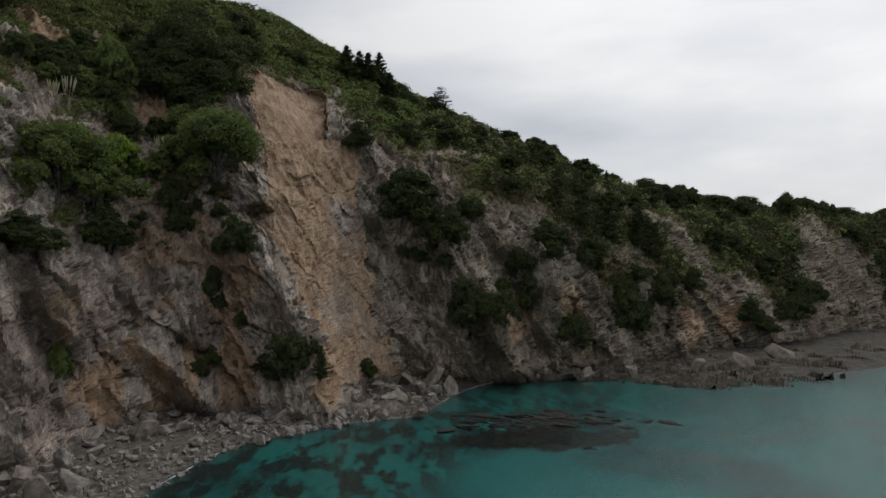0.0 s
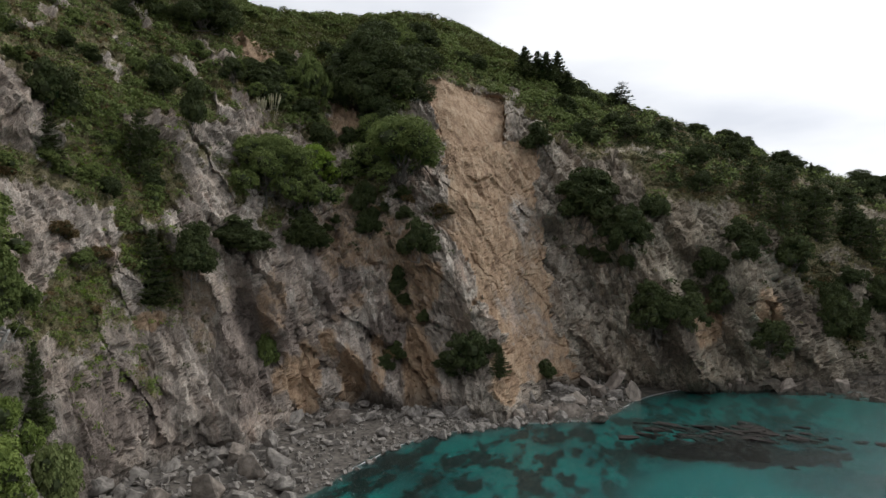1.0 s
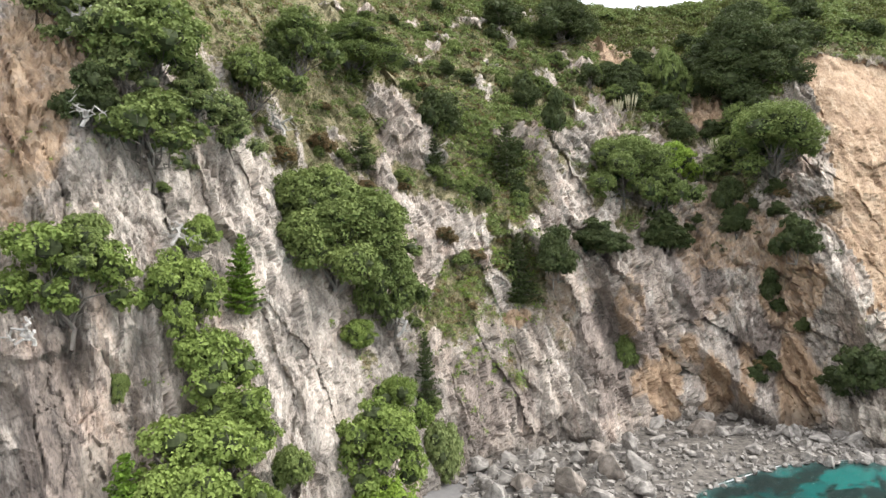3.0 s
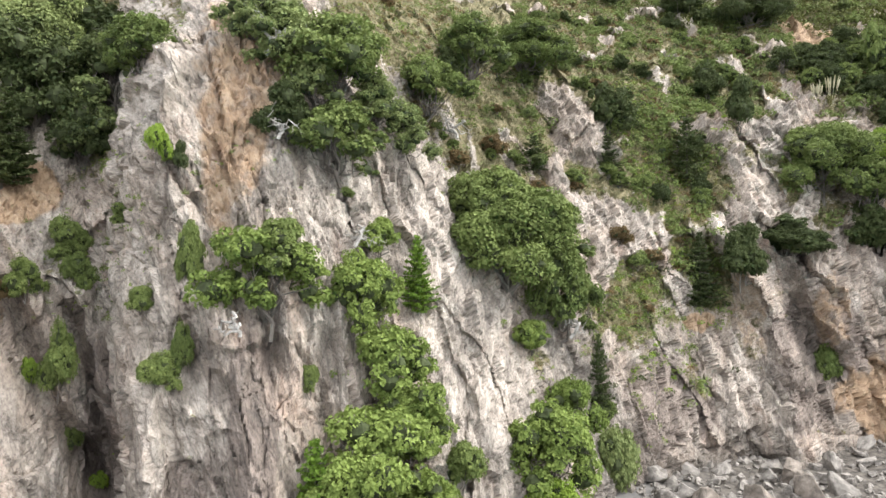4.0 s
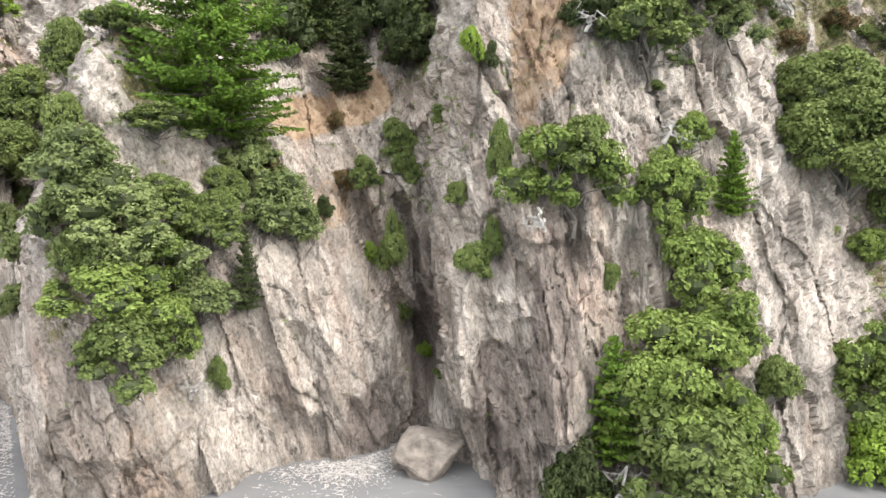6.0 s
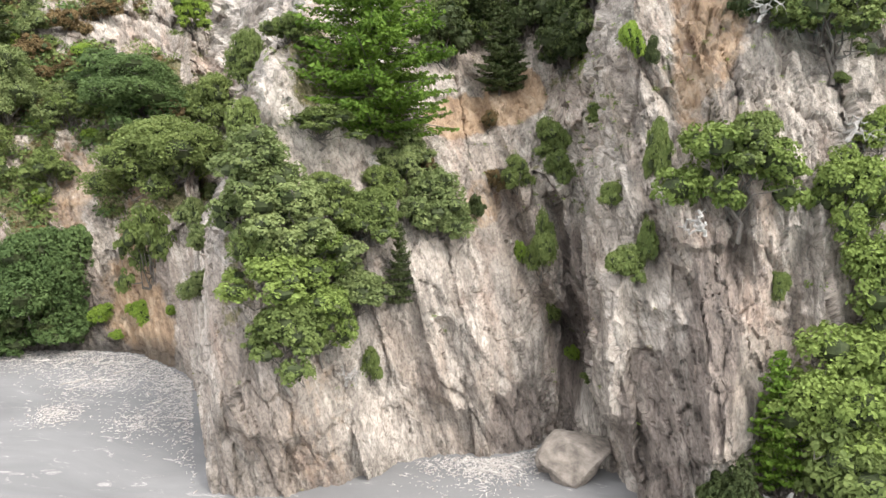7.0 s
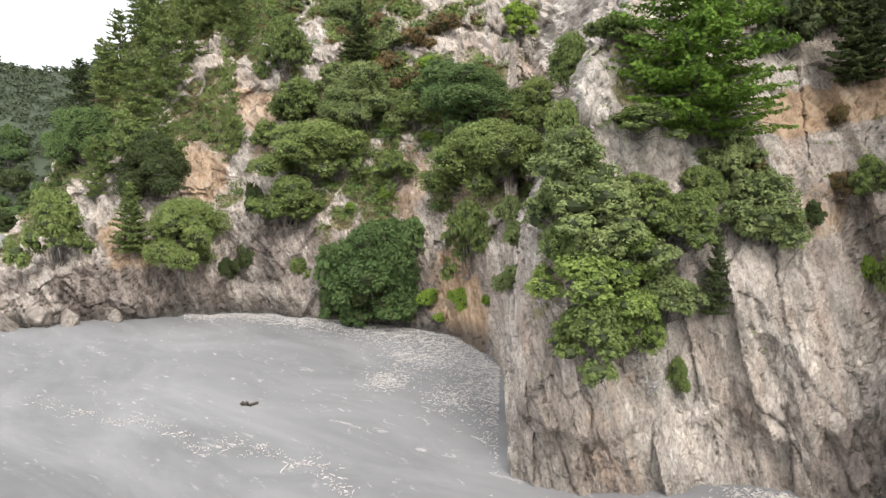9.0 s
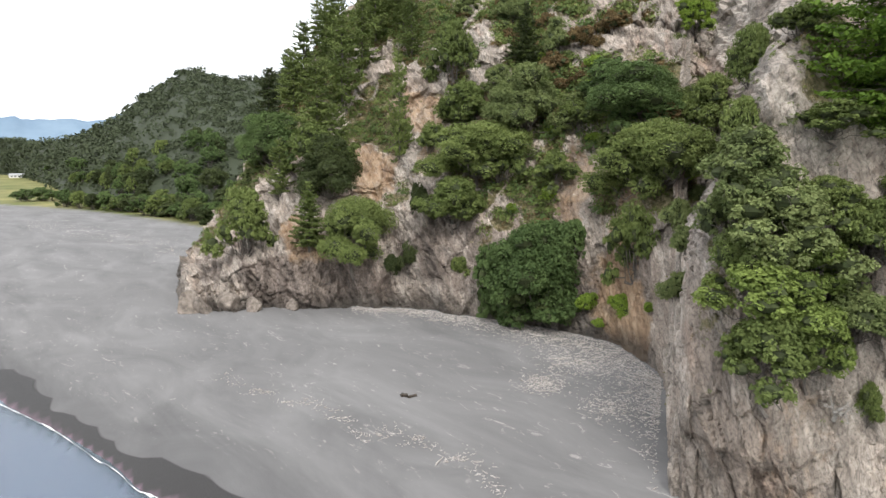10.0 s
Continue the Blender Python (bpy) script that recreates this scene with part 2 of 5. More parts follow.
def leaf_material(name, lo, hi, glow=0.25):
    """Leaves: tone varies leaf by leaf and plant by plant, some light comes through."""
    k = Mat(name)
    g, o = k.n.new("ShaderNodeNewGeometry"), k.n.new("ShaderNodeObjectInfo")
    f = k.calc("ADD", k.calc("MULTIPLY", g.outputs["Random Per Island"], 0.30), k.calc("MULTIPLY", o.outputs["Random"], 0.26))
    f = k.calc("ADD", k.calc("ADD", f, 0.27), k.calc("MULTIPLY", k.calc("SUBTRACT", k.noise(2.6, 3), 0.5), 0.9))
    col = k.ramp(f, (0.05, lo), (0.55, tuple((a + b) / 2 for a, b in zip(lo, hi))), (0.95, hi))
    t, m = k.n.new("ShaderNodeBsdfTranslucent"), k.n.new("ShaderNodeMixShader")
    k.l.new(col, t.inputs[0])
    m.inputs[0].default_value = glow
    k.l.new(k.b.outputs[0], m.inputs[1]), k.l.new(t.outputs[0], m.inputs[2]), k.l.new(m.outputs[0], k.out.inputs["Surface"])
    return k.done(col, 0.68, 0.16)


def plain_material(name, a, b, scale=3.0, rough=0.85, bump=0.4, spec=0.25):
    k = Mat(name)
    n = k.noise(scale, 6, None, 0.65)
    k.bump(n, bump, 0.08)
    return k.done(k.ramp(n, (0.3, a), (0.7, b)), rough, spec)


ROCK, SAND, WATER = rock_material(), sand_material(), water_material()
LEAF = {
    "mid": leaf_material("leaf_mid_green", (0.046, 0.070, 0.018), (0.215, 0.262, 0.082)),
    "light": leaf_material("leaf_fresh_green", (0.058, 0.090, 0.018), (0.24, 0.305, 0.080)),
    "lime": leaf_material("leaf_bright_green", (0.085, 0.14, 0.016), (0.28, 0.385, 0.065)),
    "dark": leaf_material("leaf_dark_green", (0.020, 0.032, 0.011), (0.088, 0.108, 0.038)),
    "deep": leaf_material("leaf_deep_green", (0.030, 0.058, 0.018), (0.145, 0.205, 0.070)),
    "grey": leaf_material("leaf_grey_green", (0.065, 0.092, 0.030), (0.275, 0.32, 0.125)),
    "red": leaf_material("leaf_russet", (0.06, 0.042, 0.018), (0.235, 0.165, 0.078)),
    "bare": leaf_material("leaf_sparse_grey", (0.05, 0.06, 0.04), (0.13, 0.14, 0.09)),
    "canopy": leaf_material("leaf_olive_canopy", (0.030, 0.040, 0.010), (0.135, 0.145, 0.038)),
    "scrub": leaf_material("leaf_scrub", (0.06, 0.066, 0.018), (0.255, 0.235, 0.085)),
}
LEAF["big"] = LEAF["firm"] = leaf_material("needle_fresh_green", (0.03, 0.066, 0.008), (0.20, 0.31, 0.042))
BARK = plain_material("grey_bark", (0.06, 0.05, 0.042), (0.19, 0.17, 0.15), 4.0)
# Dark filler inside crowns: shade between the leaf clumps, put into the colour.
CROWN_SHADE = plain_material("crown_gap_shade", (0.018, 0.024, 0.010), (0.06, 0.075, 0.028), 9.0)
DEADWOOD = plain_material("bleached_wood", (0.17, 0.155, 0.14), (0.46, 0.44, 0.41), 5.0)
STONE = plain_material("loose_stone", (0.065, 0.058, 0.052), (0.35, 0.32, 0.285), 1.7, 0.9, 1.0)
BIGSTONE = plain_material("weathered_boulder", (0.075, 0.063, 0.053), (0.31, 0.265, 0.225), 2.4, 0.92, 1.0)
SHELF = plain_material("tidal_rock", (0.025, 0.022, 0.018), (0.13, 0.112, 0.09), 0.9, 0.85, 1.0)
REEF = plain_material("weedy_reef_rock", (0.006, 0.005, 0.004), (0.034, 0.029, 0.023), 0.9, 0.75, 0.9, 0.2)
FOAM = plain_material("white_foam", (0.55, 0.57, 0.58), (0.85, 0.86, 0.87), 2.0, 0.9, 0.3)

# ---- lie of the land: bearings in degrees, clockwise from the y axis, seen from the middle of the cove ----
MID = 28.0            # level half way up the face, about which the rows of the face are spread


def hash3(ix, iy, iz, seed):
    n = (ix * 374761393 + iy * 668265263 + iz * 2147483647 + seed * 974711) & 0xFFFFFFFF
    n = ((n ^ (n >> 13)) * 1274126177) & 0xFFFFFFFF
    n = ((n ^ (n >> 16)) * 2246822519) & 0xFFFFFFFF
    return ((n ^ (n >> 15)) & 0xFFFF) / 32767.5 - 1.0


def vnoise(x, y, z, seed=0):
    """Smooth value noise, about -1 to 1."""
    x, y, z = np.broadcast_arrays(x, y, z)
    fx, fy, fz = np.floor(x), np.floor(y), np.floor(z)
    ix, iy, iz = fx.astype(np.int64), fy.astype(np.int64), fz.astype(np.int64)
    u, v, w = x - fx, y - fy, z - fz
    u, v, w = u * u * (3 - 2 * u), v * v * (3 - 2 * v), w * w * (3 - 2 * w)
    out = 0
    for a in (0, 1):
        for b in (0, 1):
            for c in (0, 1):
                k = (u if a else 1 - u) * (v if b else 1 - v) * (w if c else 1 - w)
                out = out + k * hash3(ix + a, iy + b, iz + c, seed)
    return out


def ridged(x, y, z, seed, octaves=4):
    """Sharp crests and open hollows, 0 to 1."""
    s, a, t = 0.0, 0.5, 0.0
    for o in range(octaves):
        s = s + a * (1 - np.abs(vnoise(x, y, z, seed + o))) ** 2
        t += a
        x, y, z, a = x * 2.03, y * 2.03, z * 2.03, a * 0.5
    return s / t


def fbm(x, y, z, seed, octaves=4):
    s, a = 0.0, 0.5
    for o in range(octaves):
        s = s + a * vnoise(x, y, z, seed + o)
        x, y, z, a = x * 2.03, y * 2.03, z * 2.03, a * 0.5
    return s


FACE = {}


def face(bearing, *profile):
    """A section through the coast: five pairs of distance and height from the foot to the top."""
    FACE[bearing] = profile


face(134, (372, -1), (386, 18), (398, 34), (410, 46), (430, 50))
face(118, (306, -1), (318, 16), (330, 34), (346, 43), (366, 44))
face(111.6, (234, -1), (247, 18), (262, 34), (285, 44), (310, 46))
face(107.7, (215, -1), (229, 18), (246, 35), (270, 44.5), (300, 46))
face(103.6, (194, -1), (206, 18), (224, 37), (252, 47), (285, 49))
face(99, (171, -1), (183, 18), (202, 38), (228, 50.5), (270, 54))
face(94.7, (160, -1), (171, 20), (190, 44), (225, 57.5), (270, 62))
face(90, (155, -1), (165, 22), (186, 50), (225, 67), (280, 74))
face(86, (152, -1), (161, 24), (180, 54), (228, 74), (285, 82))
face(82, (151, -1), (160, 22), (180, 56), (232, 82), (290, 92))
face(79, (140, -1), (156, 20), (178, 58), (232, 88), (290, 98))
face(77, (128, -1), (152, 20), (179, 62), (232, 92), (290, 102))
face(75.2, (116, -1), (143, 22), (178, 64), (232, 97), (290, 108))
face(73, (114, -1), (136, 24), (170, 62), (230, 100), (290, 112))
face(70.5, (120, -1), (136, 27), (162, 64), (228, 106), (290, 118))
face(67, (126, -1), (140, 27), (164, 66), (224, 107), (290, 120))
face(63, (124, -1), (138, 26), (158, 58), (220, 104), (290, 118))
face(60, (119, -1), (134, 25), (157, 58), (216, 103), (290, 118))
face(56, (107, -1), (124, 25), (148, 56), (203, 98), (290, 116))
face(51, (101, -1), (116, 25), (138, 54), (190, 98), (280, 118))
face(46, (95, -1), (108, 26), (130, 54), (182, 98), (270, 118))
face(42, (84, -1), (101, 27), (123, 55), (176, 98), (260, 118))
face(36, (69, -1), (91, 27), (113, 56), (168, 98), (250, 116))
face(30, (58, -1), (82, 28), (103, 58), (160, 98), (240, 116))
face(24, (52, -1), (74, 28), (93, 58), (152, 98), (230, 114))
face(18, (49, -1), (67, 29), (83, 60), (142, 100), (220, 114))
face(12, (50, -1), (63, 27), (77, 56), (134, 98), (210, 112))
face(7, (52, -1), (61.5, 25), (73, 50), (128, 93), (210, 110))
face(3.6, (57, -1), (62, 23), (72, 45), (124, 88), (210, 108))
face(1.6, (58, -1), (64, 18), (76, 40), (124, 86), (210, 106))
face(0.2, (62, -1), (70, 14), (84, 33), (122, 78), (210, 104))
face(-1.4, (64, -1), (74, 16), (88, 33), (122, 74), (210, 102))
face(-3.4, (62, -1), (68, 14), (84, 30.5), (122, 72), (210, 102))
face(-8, (60, -1), (65, 16), (81, 31), (120, 68), (210, 102))
face(-13, (58, -1), (62.5, 17), (76, 30), (116, 66), (210, 102))
face(-18, (55.5, -1), (60, 18), (71, 30), (108, 62), (210, 104))
face(-23, (53.5, -1), (58, 18), (68, 35), (100, 56), (212, 104))
face(-26, (53, -1), (57, 16), (66, 35), (106, 46), (215, 104))
face(-28.6, (53.5, -1), (57, 14), (62, 25), (112, 30), (216, 104))
face(-30.0, (54.5, -1), (57.5, 11), (62, 21), (112, 20), (216, 104))
face(-31.1, (55.5, -1), (58, 6), (70, 9), (110, 23), (216, 104))
face(-31.5, (67, -1), (71, 5), (84, 12), (114, 28), (216, 104))
face(-31.9, (82, -1), (89, 7), (100, 17), (121, 35), (216, 104))
face(-36, (98, -1), (106, 12), (118, 26), (138, 46), (216, 104))
face(-42, (106, -1), (112, 12), (124, 26), (148, 50), (218, 104))
face(-48, (112, -1), (118, 13), (130, 26), (152, 48), (216, 98))
face(-54, (118.5, -1), (124, 13), (136, 25), (160, 48), (206, 84))
face(-58.5, (120, -1), (125, 13), (138, 23), (160, 42), (195, 68))
face(-62, (121, -1), (126, 12), (140, 20), (160, 34), (185, 50))
face(-66, (123, -1), (128, 10), (142, 15), (160, 22), (185, 29))
face(-69, (124, -1), (128, 6.5), (140, 10), (158, 12), (180, 13))
face(-71.4, (124.5, -1), (127, 3.5), (136, 5), (150, 5), (170, 4))
face(-72.6, (127, -2), (129, -1), (136, -1), (150, -1), (170, -1))

COLS, ROWS = 1500, 350
keys_b = sorted(FACE)
keys_p = np.array([FACE[b] for b in keys_b])                       # sections, points, (distance, height)
even = np.linspace(-72.6, 134, 8000)                               # columns crowd where the face turns away from the cove
dist = np.interp(even, keys_b, keys_p[:, 1:3, 0].mean(axis=1))
pace = np.concatenate([[0], np.cumsum(np.hypot(np.radians(np.diff(even)), 0.45 * np.diff(dist) / dist[1:]))])
BEARING = np.interp(np.linspace(0, pace[-1], COLS), pace, even)
run_b = np.interp(BEARING, even, np.concatenate([[0], np.cumsum(np.hypot(np.radians(np.diff(even)) * dist[1:], 0.6 * np.diff(dist)))]))   # metres along the coast
sect = np.stack([[np.interp(BEARING, keys_b, keys_p[:, i, j]) for j in (0, 1)] for i in range(5)])   # 5, 2, COLS
R0, Z0 = np.empty((COLS, ROWS)), np.empty((COLS, ROWS))
for c in range(COLS):
    s = np.linspace(0, 4, 401)
    r, z = np.interp(s, range(5), sect[:, 0, c]), np.interp(s, range(5), sect[:, 1, c])
    ang = np.arctan2(z - MID, r)
    step = np.hypot(np.diff(ang), 0.22 * np.diff(r) / r[1:])
    d = np.concatenate([[0], np.cumsum(step)])
    q = np.linspace(0, d[-1], ROWS)
    R0[c], Z0[c] = np.interp(q, d, r), np.interp(q, d, z)
for _ in range(2):                                                 # ease the arrises between sections
    R0[2:-2] = (R0[:-4] + R0[1:-3] + R0[2:-2] + R0[3:-1] + R0[4:]) / 5
    Z0[2:-2] = (Z0[:-4] + Z0[1:-3] + Z0[2:-2] + Z0[3:-1] + Z0[4:]) / 5
B0 = np.radians(BEARING)[:, None] * np.ones(ROWS)


def slabs(x, y, z, seed):
    """Broken rock: every cell of an uneven pattern is a facet of its own height and tilt, about -1 to 1; and the way to the next facet."""
    fx, fy, fz = np.floor(x), np.floor(y), np.floor(z)
    best, second, val = np.full(x.shape, 9.0), np.full(x.shape, 9.0), np.zeros(x.shape)
    for a in (-1, 0, 1):
        for b in (-1, 0, 1):
            for c in (-1, 0, 1):
                ix, iy, iz = (fx + a).astype(np.int64), (fy + b).astype(np.int64), (fz + c).astype(np.int64)
                h1, h2, h3 = hash3(ix, iy, iz, seed), hash3(ix, iy, iz, seed + 1), hash3(ix, iy, iz, seed + 2)
                dx, dy, dz = x - ix - 0.5 - 0.45 * h1, y - iy - 0.5 - 0.45 * h2, z - iz - 0.5 - 0.45 * h3
                d = dx * dx + dy * dy + dz * dz
                near = d < best
                second = np.where(near, best, np.minimum(second, d))
                v = 0.6 * hash3(ix, iy, iz, seed + 3) + 0.9 * (h2 * dx - h1 * dz + h3 * dy)
                val, best = np.where(near, v, val), np.where(near, d, best)
    return val, np.sqrt(second) - np.sqrt(best)


def rough(b, r, z):
    """How far the rock stands out of (+) or back from (-) the plain section, in metres."""
    x, y = r * np.sin(b), r * np.cos(b)
    u = b * 85.0                                      # run along the coast
    across, along = u * 0.92 + z * 0.38, -u * 0.38 + z * 0.92   # the beds dip steeply
    warp = 2.5 * fbm(x * 0.05, y * 0.05, z * 0.05, 5, 3)
    ribs = ridged(across * 0.055 + warp * 0.12, along * 0.014, r * 0.01, 11, 2) - 0.55
    beds = ridged(across * 0.20 + warp * 0.2, along * 0.04, y * 0.05, 21, 3) - 0.5
    big, gap1 = slabs(across * 0.21 + warp * 0.15, along * 0.055 + warp * 0.1, r * 0.08, 31)
    lumps = ridged(across * 0.30 + warp * 0.3, along * 0.17 + warp * 0.2, r * 0.1, 61, 5) - 0.5
    cracks = np.clip(1 - gap1 / 0.05, 0, 1) * 0.3
    return 3.4 * ribs + 1.9 * beds + 1.25 * big + 1.1 * lumps - cracks


def broken(x, y, z, run, r):
    """Blocks and chips of the fractured rock, and the open joints between them, in metres along the normal."""
    w = 1.2 * fbm(x * 0.15, y * 0.15, z * 0.15, 205, 3)
    across, along = run * 0.92 + z * 0.38, -run * 0.38 + z * 0.92
    block, gap = slabs(across * 0.5 + w, along * 0.2 + w * 0.5, r * 0.08, 231)
    chip, gap2 = slabs(across * 1.3 + w, along * 0.46 + w * 0.9, r * 0.15, 241)
    return 0.6 * block + 0.38 * chip - 0.30 * np.clip(1 - gap / 0.08, 0, 1) - 0.10 * np.clip(1 - gap2 / 0.12, 0, 1)


def rib_relief(b, r, z):
    """What the single ribs and gullies add."""
    out = np.zeros(b.shape)
    wob = 1.6 * fbm(b * 40, z * 0.2, 0.3, 55, 3)
    for breadth, reach, crest in RIBS:
        best = np.full(b.shape, 99.0)
        for (b1, z1), (b2, z2) in zip(crest, crest[1:]):
            px, ex = (b - math.radians(b1)) * r, math.radians(b2 - b1) * r
            pz, ez = z - z1, z2 - z1
            t = np.clip((px * ex + pz * ez) / (ex * ex + ez * ez + 1e-6), 0, 1)
            best = np.minimum(best, np.hypot(px - t * ex, pz - t * ez))
        out += reach * np.clip(1 - (best + wob * 0.35 * breadth / 3) / breadth, 0, 1) ** (1.0 if reach > 0 else 0.7)
    return out


def inside(poly, b, z, soft_b=0.5):
    """1 inside a closed outline in bearing and height, with a ragged border."""
    b = b + soft_b * fbm(b * 0.9, z * 0.3, 0.5, 61, 5)
    z = z + 1.6 * soft_b * fbm(b * 0.9, z * 0.3, 7.5, 67, 5)
    hit = np.zeros(b.shape, bool)
    for (b1, z1), (b2, z2) in zip(poly, poly[1:] + poly[:1]):
        cross = ((z1 > z) != (z2 > z)) & (b < (b2 - b1) * (z - z1) / (z2 - z1 + 1e-9) + b1)
        hit ^= cross
    return hit.astype(float)


RIBS = []


def rib(breadth, reach, crest):
    RIBS.append((breadth, reach, crest))


# ribs that stand out of the face and gullies that run back into it: half breadth, reach, then bearing and height along the crest
rib(5, 6, [(87.8, 23.5), (89.2, 11.8), (90.6, 2.9)])
rib(4, 4, [(85.2, 19.6), (86.8, 7.1)])
rib(6, 3.5, [(82.6, 14.5), (84.0, 6.0)])
rib(6, 2.5, [(80.7, 50.7), (83.5, 28.9)])
rib(5, 5, [(101.0, 21.2), (104.0, 5.5)])
rib(6, 3.5, [(94.8, 31.9), (93.8, 13.9)])
rib(7, 4, [(108.1, 18.4), (109.7, 5.0)])
rib(8, 4, [(112.4, 31.1), (113.8, 7.9)])
rib(6, 5, [(97.5, 9.3), (100.1, -0.7)])
rib(4, 6, [(59.9, 15.3), (63.2, 9.0), (66.9, 1.2)])
rib(3, 3, [(59.9, 26.7), (61.8, 17.0)])
rib(4.5, 6, [(53.1, 13.1), (53.4, 0.4)])
rib(3, 4, [(48.1, 32.7), (50.5, 24.9), (53.3, 15.5)])
rib(7, 4.5, [(49.1, 51.9), (50.5, 34.8)])
rib(5, 3.5, [(36.4, 54.5), (39.0, 45.3)])
rib(4, 4, [(70.9, 25.7), (72.2, 17.7)])
rib(5, 5, [(73.9, 6.0), (75.9, -1.0)])
rib(6, 3, [(67.3, 46.3), (69.1, 39.6)])
rib(4, 3, [(55.2, 26.7), (56.6, 17.9)])
rib(5, 3, [(43.6, 9.4), (46.4, 0.4)])
rib(7, 3, [(50.9, 74.7), (53.8, 56.8)])
rib(4, 3, [(43.5, 63.2), (44.4, 57.7)])
rib(4, 3.5, [(20.3, 45.3), (23.0, 39.0), (24.8, 31.9)])
rib(3, 3.5, [(47.7, 32.7), (50.3, 25.4)])
rib(4, 3.5, [(11.7, 36.9), (12.1, 30.0), (13.4, 23.3), (13.0, 16.6), (11.8, 9.0)])
rib(6, 2.5, [(26.7, 26.9), (29.5, 19.2), (29.0, 9.9)])
rib(3.5, 3, [(4.2, 47.8), (1.4, 41.0), (-1.0, 33.1), (-1.5, 25.0)])
rib(1.6, 3, [(-2.0, 23.8), (-0.7, 16.7), (0.7, 13.2)])
rib(3, 4.5, [(3.1, 18.5), (2.1, 12.3), (3.0, 7.8)])
rib(3.5, 3.5, [(9.3, 22.6), (10.3, 12.6), (11.3, 4.7)])
rib(2.5, 2, [(5.9, 16.7), (6.9, 1.3)])
rib(7, 2.2, [(-13.0, 19.4), (-8.6, 10.2), (-6.0, 2.0)])
rib(1.5, 2.5, [(-2.1, 25.0), (-0.1, 16.6)])
rib(3, 3, [(-24.6, 39.4), (-25.2, 32.1)])
rib(4, 2.5, [(-21.5, 29.6), (-19.7, 25.3)])
rib(4, 1.5, [(-26.1, 7.6), (-18.3, 2.7)])
rib(6, 4, [(-52.6, 16.7), (-50.3, 6.5)])
rib(3, 4, [(-33.6, 16.8), (-33.1, 12.0)])
rib(6, 4, [(-47.1, 56.4), (-46.6, 45.8)])
rib(6, 2.5, [(-67.4, 11.6), (-67.6, 2.1)])
rib(6, 2, [(-63.4, 11.6), (-62.1, 2.1)])
rib(1.6, -3, [(-9.0, 37.1), (-7.4, 28.9), (-5.3, 21.2), (-3.5, 15.2), (-1.3, 9.2), (0.6, 5.3)])
rib(1.8, -3.5, [(0.2, 13.3), (0.1, 7.6)])
rib(2.5, -3, [(52.4, 26.1), (53.6, 18.9), (56.1, 9.6)])
rib(3, -3, [(52.9, 20.1), (55.7, 12.6)])
rib(4, -3, [(58.5, 13.6), (58.1, 1.5)])
rib(3, -3, [(66.4, 12.9), (68.2, 4.5)])
rib(4, -3, [(78.3, 32.8), (77.9, 17.7)])
rib(5, -4, [(90.1, 26.2), (91.5, 14.0)])
rib(5, -4, [(97.9, 21.4), (97.5, 8.0)])
rib(1.2, -1.3, [(-11.3, 12.5), (-9.5, 6.7)])
rib(3.5, -2.2, [(7.6, 50.0), (6.6, 35.9), (6.2, 27.3)])
rib(1.8, -2, [(16.3, 21.1), (15.9, 13.4)])
rib(4, -3, [(-40.2, 41.1), (-38.3, 30.2)])
rib(4, -3, [(-56.8, 35.3), (-55.0, 22.7)])
rib(1.5, -3.5, [(-6.6, 24.9), (-4.8, 17.2), (-2.6, 11.3), (-0.2, 6.5), (1.8, 4.9)])
rib(1, -3.5, [(-2.3, 23.1), (-1.2, 16.8), (0.0, 12.5), (0.9, 9.0)])
rib(2, -3, [(-0.8, 10.2), (0.3, 5.8)])
rib(0.9, -1.6, [(6.3, 33.0), (7.8, 25.8)])
rib(1, -1.6, [(6.4, 15.2), (6.3, 8.8)])
rib(1.2, -2, [(11.6, 24.8), (12.7, 19.2)])
rib(3, -4, [(79.0, 32.9), (82.6, 17.5), (84.9, 5.5)])
rib(3.5, 4.5, [(84.4, 33.1), (87.9, 17.6), (90.4, 3.5)])
rib(3, -4, [(87.9, 31.5), (91.2, 15.0), (92.9, 5.7)])
rib(4, 4, [(92.5, 33.1), (94.4, 17.4)])
rib(4, 4, [(47.6, 49.3), (50.9, 40.8), (52.2, 33.5)])
rib(4, 3, [(65.8, 45.1), (67.7, 32.3)])
rib(3.5, 4, [(59.3, 25.5), (63.0, 10.6), (65.9, 0.8)])
rib(2, -2.5, [(60.7, 26.6), (64.0, 14.6)])


# ---- mesh helpers ----
def mesh_of(name, verts, faces, mat, smooth=False):
    """A mesh from an array of points and an array of faces that all have as many corners."""
    me = bpy.data.meshes.new(name)
    verts, faces = np.asarray(verts, np.float32), np.asarray(faces, np.int32)
    n, k = faces.shape
    me.vertices.add(len(verts))
    me.vertices.foreach_set("co", verts.ravel())
    me.loops.add(n * k)
    me.loops.foreach_set("vertex_index", faces.ravel())
    me.polygons.add(n)
    me.polygons.foreach_set("loop_start", np.arange(0, n * k, k, dtype=np.int32))
    me.polygons.foreach_set("use_smooth", np.full(n, smooth))
    me.update(calc_edges=True)
    me.materials.append(mat)
    return me


def floats(me, name, values):
    me.attributes.new(name, "FLOAT", "POINT").data.foreach_set("value", np.asarray(values, np.float32).ravel())


def sheet(nu, nv):
    """Quads of a grid of nu by nv points."""
    i = (np.arange(nu - 1)[:, None] * nv + np.arange(nv - 1)).ravel()
    return np.stack([i, i + nv, i + nv + 1, i + 1], -1)


